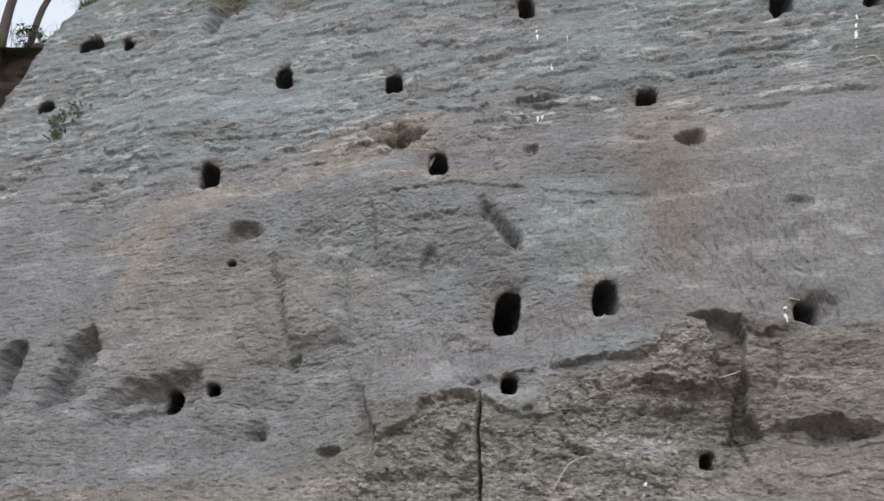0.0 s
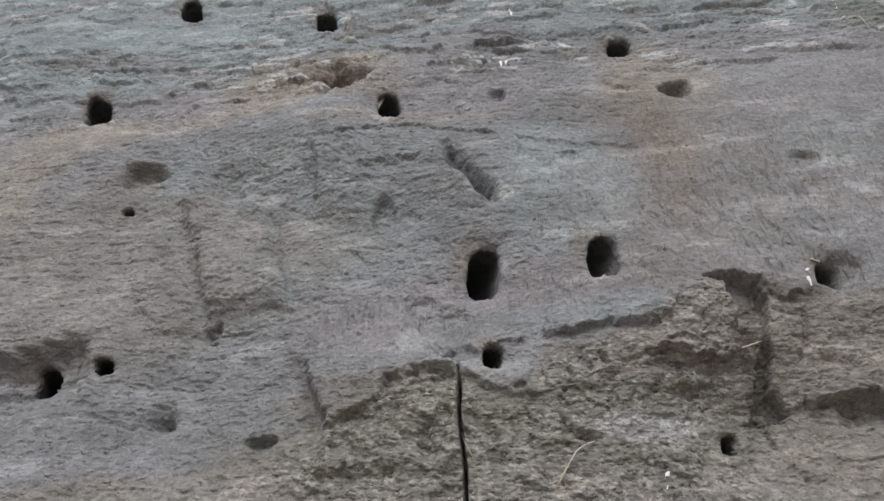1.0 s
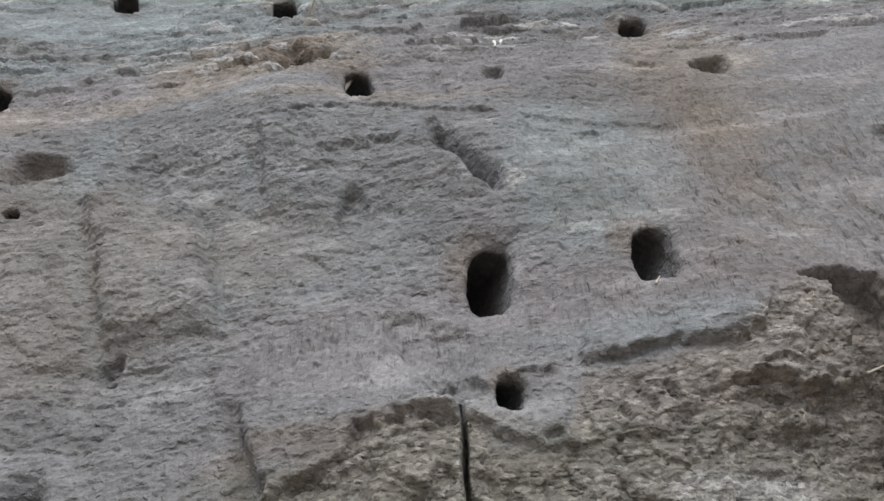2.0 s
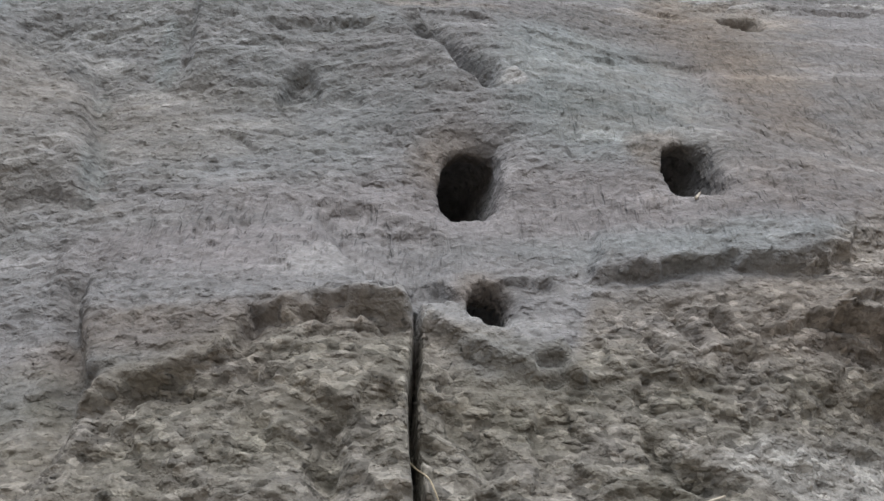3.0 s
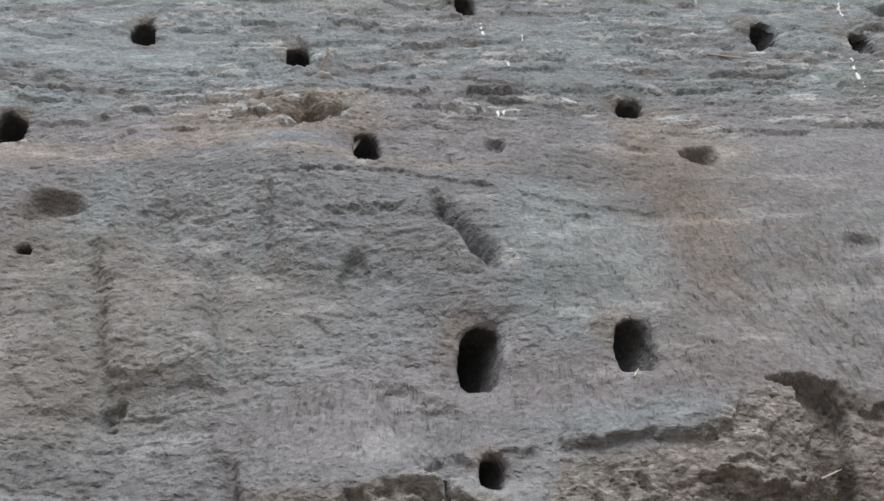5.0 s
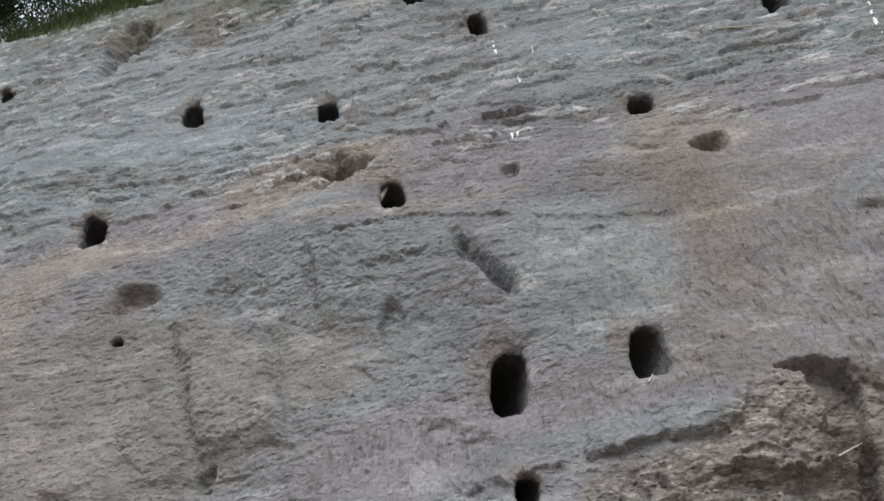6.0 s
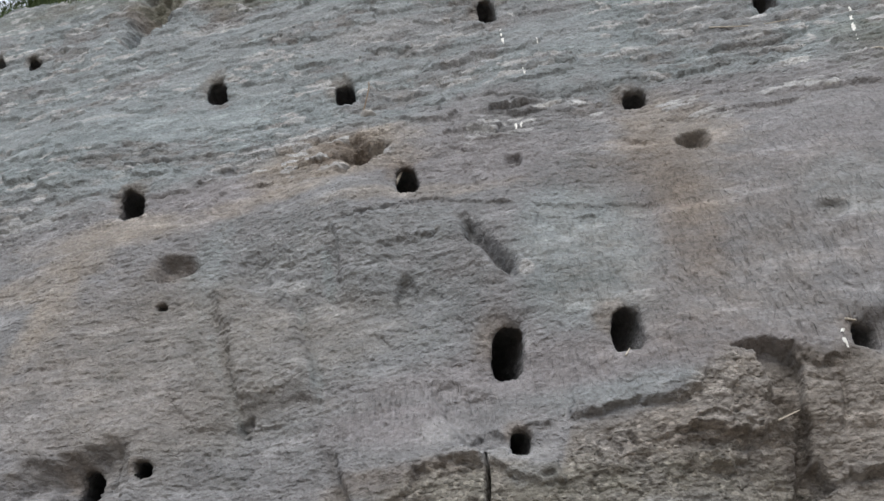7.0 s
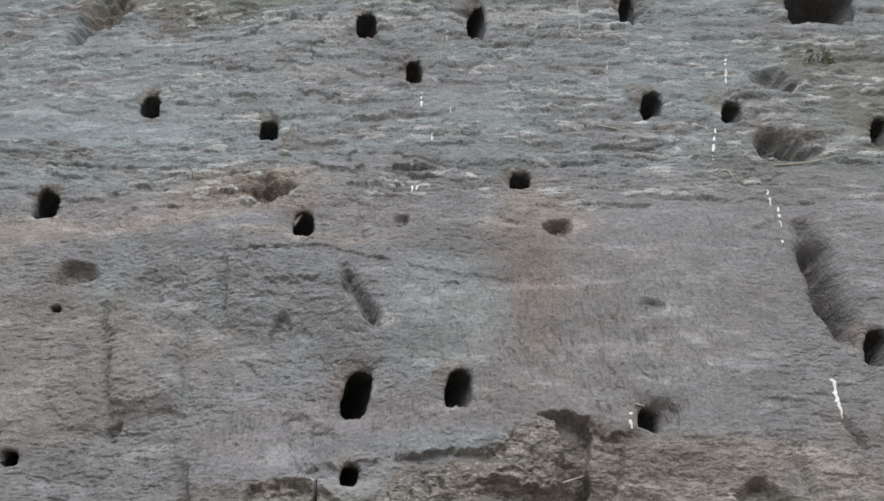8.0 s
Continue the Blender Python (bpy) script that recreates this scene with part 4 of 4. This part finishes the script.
def leaf(verts, faces, at, way, side, size):
    """A pointed leaf, folded a little along its rib."""
    n = len(verts)
    nrm = way.cross(side)
    verts += [at, at + size * (0.45 * way + 0.26 * side + 0.06 * nrm), at + size * way, at + size * (0.45 * way - 0.26 * side + 0.06 * nrm)]
    faces += [(n, n + 1, n + 2), (n, n + 2, n + 3)]


def any_way():
    v = Vector((rand.gauss(0, 1), rand.gauss(0, 1), rand.gauss(0, 1)))
    return v.normalized()


def weed(x, z, size):
    ob = tagged(new("weed"), "small green weed rooted in the sandstone face", "plant")
    ob.location = surf(x, z)
    sv, sf, lv, lf = [], [], [], []
    for k in range(int(44 * size / 0.3) + 8):
        foot_at = surf(x + rand.uniform(-0.5, 0.5) * size, z + rand.uniform(-0.45, 0.45) * size, 0.0) - ob.location
        way = Vector((rand.uniform(-0.7, 0.7), -0.7, rand.uniform(-0.6, 0.7))).normalized()
        reach = size * rand.uniform(0.10, 0.28)
        tip = foot_at + way * reach + Vector((0, 0, -0.15 * reach))
        v, f = tube([foot_at, (foot_at + tip) / 2 + Vector((0, 0, 0.03 * reach)), tip], [0.003, 0.002, 0.001], 4)
        sf += [tuple(i + len(sv) for i in q) for q in f]
        sv += v
        for j in range(16):
            p = foot_at.lerp(tip, rand.uniform(0.25, 1.0))
            w = (any_way() + way).normalized()
            leaf(lv, lf, p, w, w.orthogonal().normalized(), rand.uniform(0.009, 0.021))
    tagged(from_lists("stems", sv, sf, WEED, ob), kind="stuff")
    tagged(from_lists("leaves", lv, lf, WEED, ob, flat=True), kind="stuff")
    return ob

streak(2.330, 4.739, 2.204, 4.388, 0.019)
streak(2.390, 4.105, 2.370, 3.991, 0.017)
streak(2.399, 3.975, 2.358, 3.823, 0.016)
streak(2.323, 3.723, 2.308, 3.658, 0.016)
streak(2.234, 2.916, 2.208, 2.739, 0.024)
streak(0.611, 5.251, 0.602, 5.020, 0.020)
streak(0.663, 4.724, 0.658, 4.554, 0.014)
streak(1.819, 6.539, 1.753, 5.897, 0.020)
streak(2.687, 5.641, 2.545, 5.189, 0.022)
streak(1.398, 2.732, 1.388, 2.663, 0.020)
streak(0.807, 2.077, 0.785, 1.999, 0.018)
streak(0.541, 4.167, 0.536, 4.099, 0.017)
streak(0.565, 4.166, 0.562, 4.121, 0.019)
streak(0.791, 5.003, 0.787, 4.927, 0.016)
streak(0.802, 6.145, 0.789, 5.877, 0.014)
streak(1.878, 5.573, 1.813, 5.201, 0.017)
straw([(0.199, 2.247), (0.206, 2.180), (0.219, 2.131), (0.235, 2.097)], 0.0016)
twig([(0.469, 2.015), (0.519, 2.082), (0.551, 2.122), (0.599, 2.153)], 0.0030)
twig([(1.111, 2.440), (1.198, 2.495)], 0.0030)
root([(-0.241, 4.515), (-0.203, 4.648), (-0.198, 4.754), (-0.218, 4.886)], 0.0050)
twig([(1.422, 2.767), (1.466, 2.777)], 0.0050)
twig([(-0.054, 3.805), (-0.023, 3.861)], 0.0120)
twig([(0.695, 2.703), (0.716, 2.734)], 0.0030)
pale_root([(1.660, 4.773), (1.856, 4.716), (2.036, 4.721)], 0.004)
pale_root([(2.419, 4.866), (2.470, 4.853), (2.540, 4.860)], 0.005)
pale_root([(2.213, 4.309), (2.242, 4.252), (2.257, 4.171)], 0.004)
pale_root([(2.518, 4.354), (2.681, 4.367), (2.873, 4.410)], 0.005)
stone(-0.213, 4.478, .042)
weed(-3.078, 5.136, .30)
weed(-3.075, 4.873, .14)
weed(3.275, 5.612, .16)


# ---- ground below, plateau above, the far bank ----
def ground_sheet(name, xs, ys, height, material):
    verts = [(x, y, height(x, y)) for y in ys for x in xs]
    n = len(xs)
    faces = [(j * n + i, j * n + i + 1, (j + 1) * n + i + 1, (j + 1) * n + i) for j in range(len(ys) - 1) for i in range(n - 1)]
    return from_lists(name, verts, faces, material)


def growing(a, near, far, count):
    steps = [a + near * k for k in range(-count, count + 1)]
    return [a - far, a - far / 5, a - far / 25] + steps + [a + far / 25, a + far / 5, a + far]


tagged(ground_sheet("ground", growing(0, 0.4, 2500, 30), growing(0, 0.4, 2500, 30), lambda x, y: 0.05 * noise.noise(Vector((x * 0.8, y * 0.8, 0))), EARTH),
       "bare trodden earth in front of the bank", "ground", kind="structure")
MEADOW = plain("meadow", (0.06, 0.085, 0.03), (0.12, 0.14, 0.06), 3, 0.9, 0.03)
tagged(ground_sheet("plateau", [-60, -30, -14, -8, -6.4, -5.2, -4, -2, 0, 2, 4, 8, 20, 60], [6.62, 6.9, 7.5, 9, 12, 20, 40, 90],
                    lambda x, y: 7.66 + 0.04 * (y - 6.5) + 0.12 * noise.noise(Vector((x * 0.9, y * 0.9, 3))) - (0.15 if y < 6.65 else 0), MEADOW),
       "grassy top of the bank behind its rim", "ground", kind="structure")


def far_bank():
    """The dark neighbouring bank past the corner, undercut in beds."""
    xs, zs = np.arange(-12.0, -4.2, 0.06), np.arange(0.0, 7.66, 0.05)
    gx, gz = np.meshgrid(xs, zs)
    y = 6.75 - 0.05 * (gx + 5) + 0.10 * fbm(gx * 1.2, gz * 2.2, 81, 4) + 0.10 * (7.4 - gz) * 0.3
    y += 0.22 * chunks(gx * 1.2, gz * 2.6, 83) + 0.06 * chunks(gx * 4, gz * 8, 87)
    y += 0.25 * np.exp(-((gz - 6.45) / 0.16) ** 2) + 0.2 * np.exp(-((gz - 6.95) / 0.12) ** 2)
    n = len(xs)
    verts = list(zip(gx.ravel().tolist(), y.ravel().tolist(), gz.ravel().tolist()))
    faces = [(j * n + i, j * n + i + 1, (j + 1) * n + i + 1, (j + 1) * n + i) for j in range(len(zs) - 1) for i in range(n - 1)]
    return tagged(from_lists("far_bank", verts, faces, CLAY), "dark brown undercut earth bank beyond the corner", "bank", kind="structure")


far_bank()


# ---- rim grass ----
def grass_on(name, spots, label):
    verts, faces = [], []
    for p, tall in spots:
        a = rand.uniform(0, 2 * math.pi)
        lean = Vector((math.cos(a), math.sin(a) - 0.9, 0)) * tall * rand.uniform(0.3, 0.9)
        side = Vector((-math.sin(a), math.cos(a), 0)) * rand.uniform(0.0018, 0.004)
        n = len(verts)
        for k, (up, out, wide) in enumerate(((0, 0, 1), (0.5, 0.2, 0.9), (0.75, 0.6, 0.6), (0.55 + rand.uniform(-0.5, 0.3), 1.1, 0.05))):
            c = p + Vector((0, 0, tall * up)) + lean * out
            verts += [c - side * wide, c + side * wide]
        faces += [(n, n + 1, n + 3, n + 2), (n + 2, n + 3, n + 5, n + 4), (n + 4, n + 5, n + 7, n + 6)]
    return tagged(from_lists(name, verts, faces, GRASS, flat=True), label, "grass", kind="stuff")


def rim_spots(x0, x1, count):
    for _ in range(count):
        x = rand.uniform(x0, x1)
        rim = 7.72 - 0.9 * max(0.0, -3.75 - x)
        clump = 0.5 + 0.5 * noise.noise(Vector((x * 2.5, 0, 7)))
        s = rim + rand.uniform(-0.04, 0.5) - 0.55 * clump * rand.random() ** 1.5 * (rand.random() < 0.6) * (x > -3.4)
        yield surf(x, s), rand.uniform(0.07, 0.17) * (0.6 + 0.8 * clump)


grass_on("rim_grass", list(rim_spots(-4.15, -3.7, 900)) + list(rim_spots(-3.7, -1.5, 15000)) + list(rim_spots(-1.5, 5.0, 3000)), "long green grass drooping over the rim")
grass_on("plateau_grass", [(Vector((x, y, 7.6 + 0.04 * (y - 6.5))), rand.uniform(0.08, 0.2)) for x, y in ((rand.uniform(-8.5, -4.5), rand.uniform(6.5, 8.0)) for _ in range(2600))], "tall grass on the far bank's edge")


# ---- trees on the plateau ----
def tree(x, y, z, height, girth, lean, crown_at, crown_size, leaves, label):
    ob = tagged(new("tree"), label, "tree")
    ob.location = (x, y, z)
    top = Vector((lean * height, 0.1 * height, height))
    path = curve_through([Vector((0, 0, -0.3)), 0.33 * top + Vector((-0.08, 0, 0)), 0.66 * top + Vector((0.07, 0.05, 0)), top])
    n = len(path)
    v, f = tube(path, [girth * (1 - 0.6 * k / n) for k in range(n)], 10)
    from_lists("trunk", v, f, BARK, ob)
    lv, lf, tips = [], [], []
    for k in range(15):
        a = path[int(n * rand.uniform(0.6, 0.98))]
        goal = Vector(crown_at) + Vector((rand.uniform(-1, 1) * crown_size[0], rand.uniform(-1, 1) * crown_size[1], rand.uniform(-1, 1) * crown_size[2]))
        limb = curve_through([a, a.lerp(goal, 0.5) + Vector((0, 0, 0.15)), goal], 5)
        v, f = tube(limb, [0.3 * girth * (1 - 0.85 * i / len(limb)) for i in range(len(limb))], 6)
        from_lists("limb", v, f, BARK, ob)
        tips += limb[-4:]
    for _ in range(leaves // 40):
        c = rand.choice(tips) + any_way() * rand.uniform(0.02, 0.3)
        droop = (any_way() + Vector((0, 0, -0.7))).normalized()
        for _ in range(40):
            p = c + Vector((rand.gauss(0, 0.11), rand.gauss(0, 0.11), rand.gauss(0, 0.07)))
            w = (any_way() * 0.9 + droop).normalized()
            leaf(lv, lf, p, w, w.cross(any_way()).normalized(), rand.uniform(0.035, 0.065))
    from_lists("crown", lv, lf, LEAF, ob, flat=True)
    return ob


tree(-5.5, 6.75, 7.6, 3.1, 0.062, -0.16, (0.85, 0.1, 2.75), (0.9, 0.7, 0.45), 14000, "slim grey-barked tree with dark leaves on the bank top")
tree(-5.3, 6.95, 7.6, 3.0, 0.046, -0.08, (0.6, 0.2, 2.85), (0.9, 0.7, 0.45), 10000, "thin leaning tree with dark leaves on the bank top")


def shrub(x, y, z, r, label):
    ob = tagged(new("shrub"), label, "shrub")
    ob.location = (x, y, z)
    lv, lf = [], []
    for k in range(7):
        v, f = tube([Vector((0, 0, -0.1)), any_way() * 0.3 * r + Vector((0, 0, 0.6 * r))], [0.02, 0.006], 5)
        from_lists("stem", v, f, BARK, ob)
    for _ in range(int(150 + 5200 * r * r)):
        d = any_way()
        p = Vector((d.x, d.y, abs(d.z) * 0.9)) * r * rand.uniform(0.5, 1.0) * (1 + 0.3 * noise.noise(d * 3))
        w = (any_way() + d).normalized()
        leaf(lv, lf, p, w, w.orthogonal().normalized(), rand.uniform(0.028, 0.055))
    from_lists("leaves", lv, lf, LEAF, ob, flat=True)
    return ob


shrub(-5.2, 6.75, 7.72, 0.2, "small leafy sapling between two trunks")
shrub(-4.25, 6.3, 7.15, 0.28, "low green bush at the corner of the rim")
shrub(-3.45, 6.4, 8.05, 0.62, "dense dark green shrub behind the grassy rim")
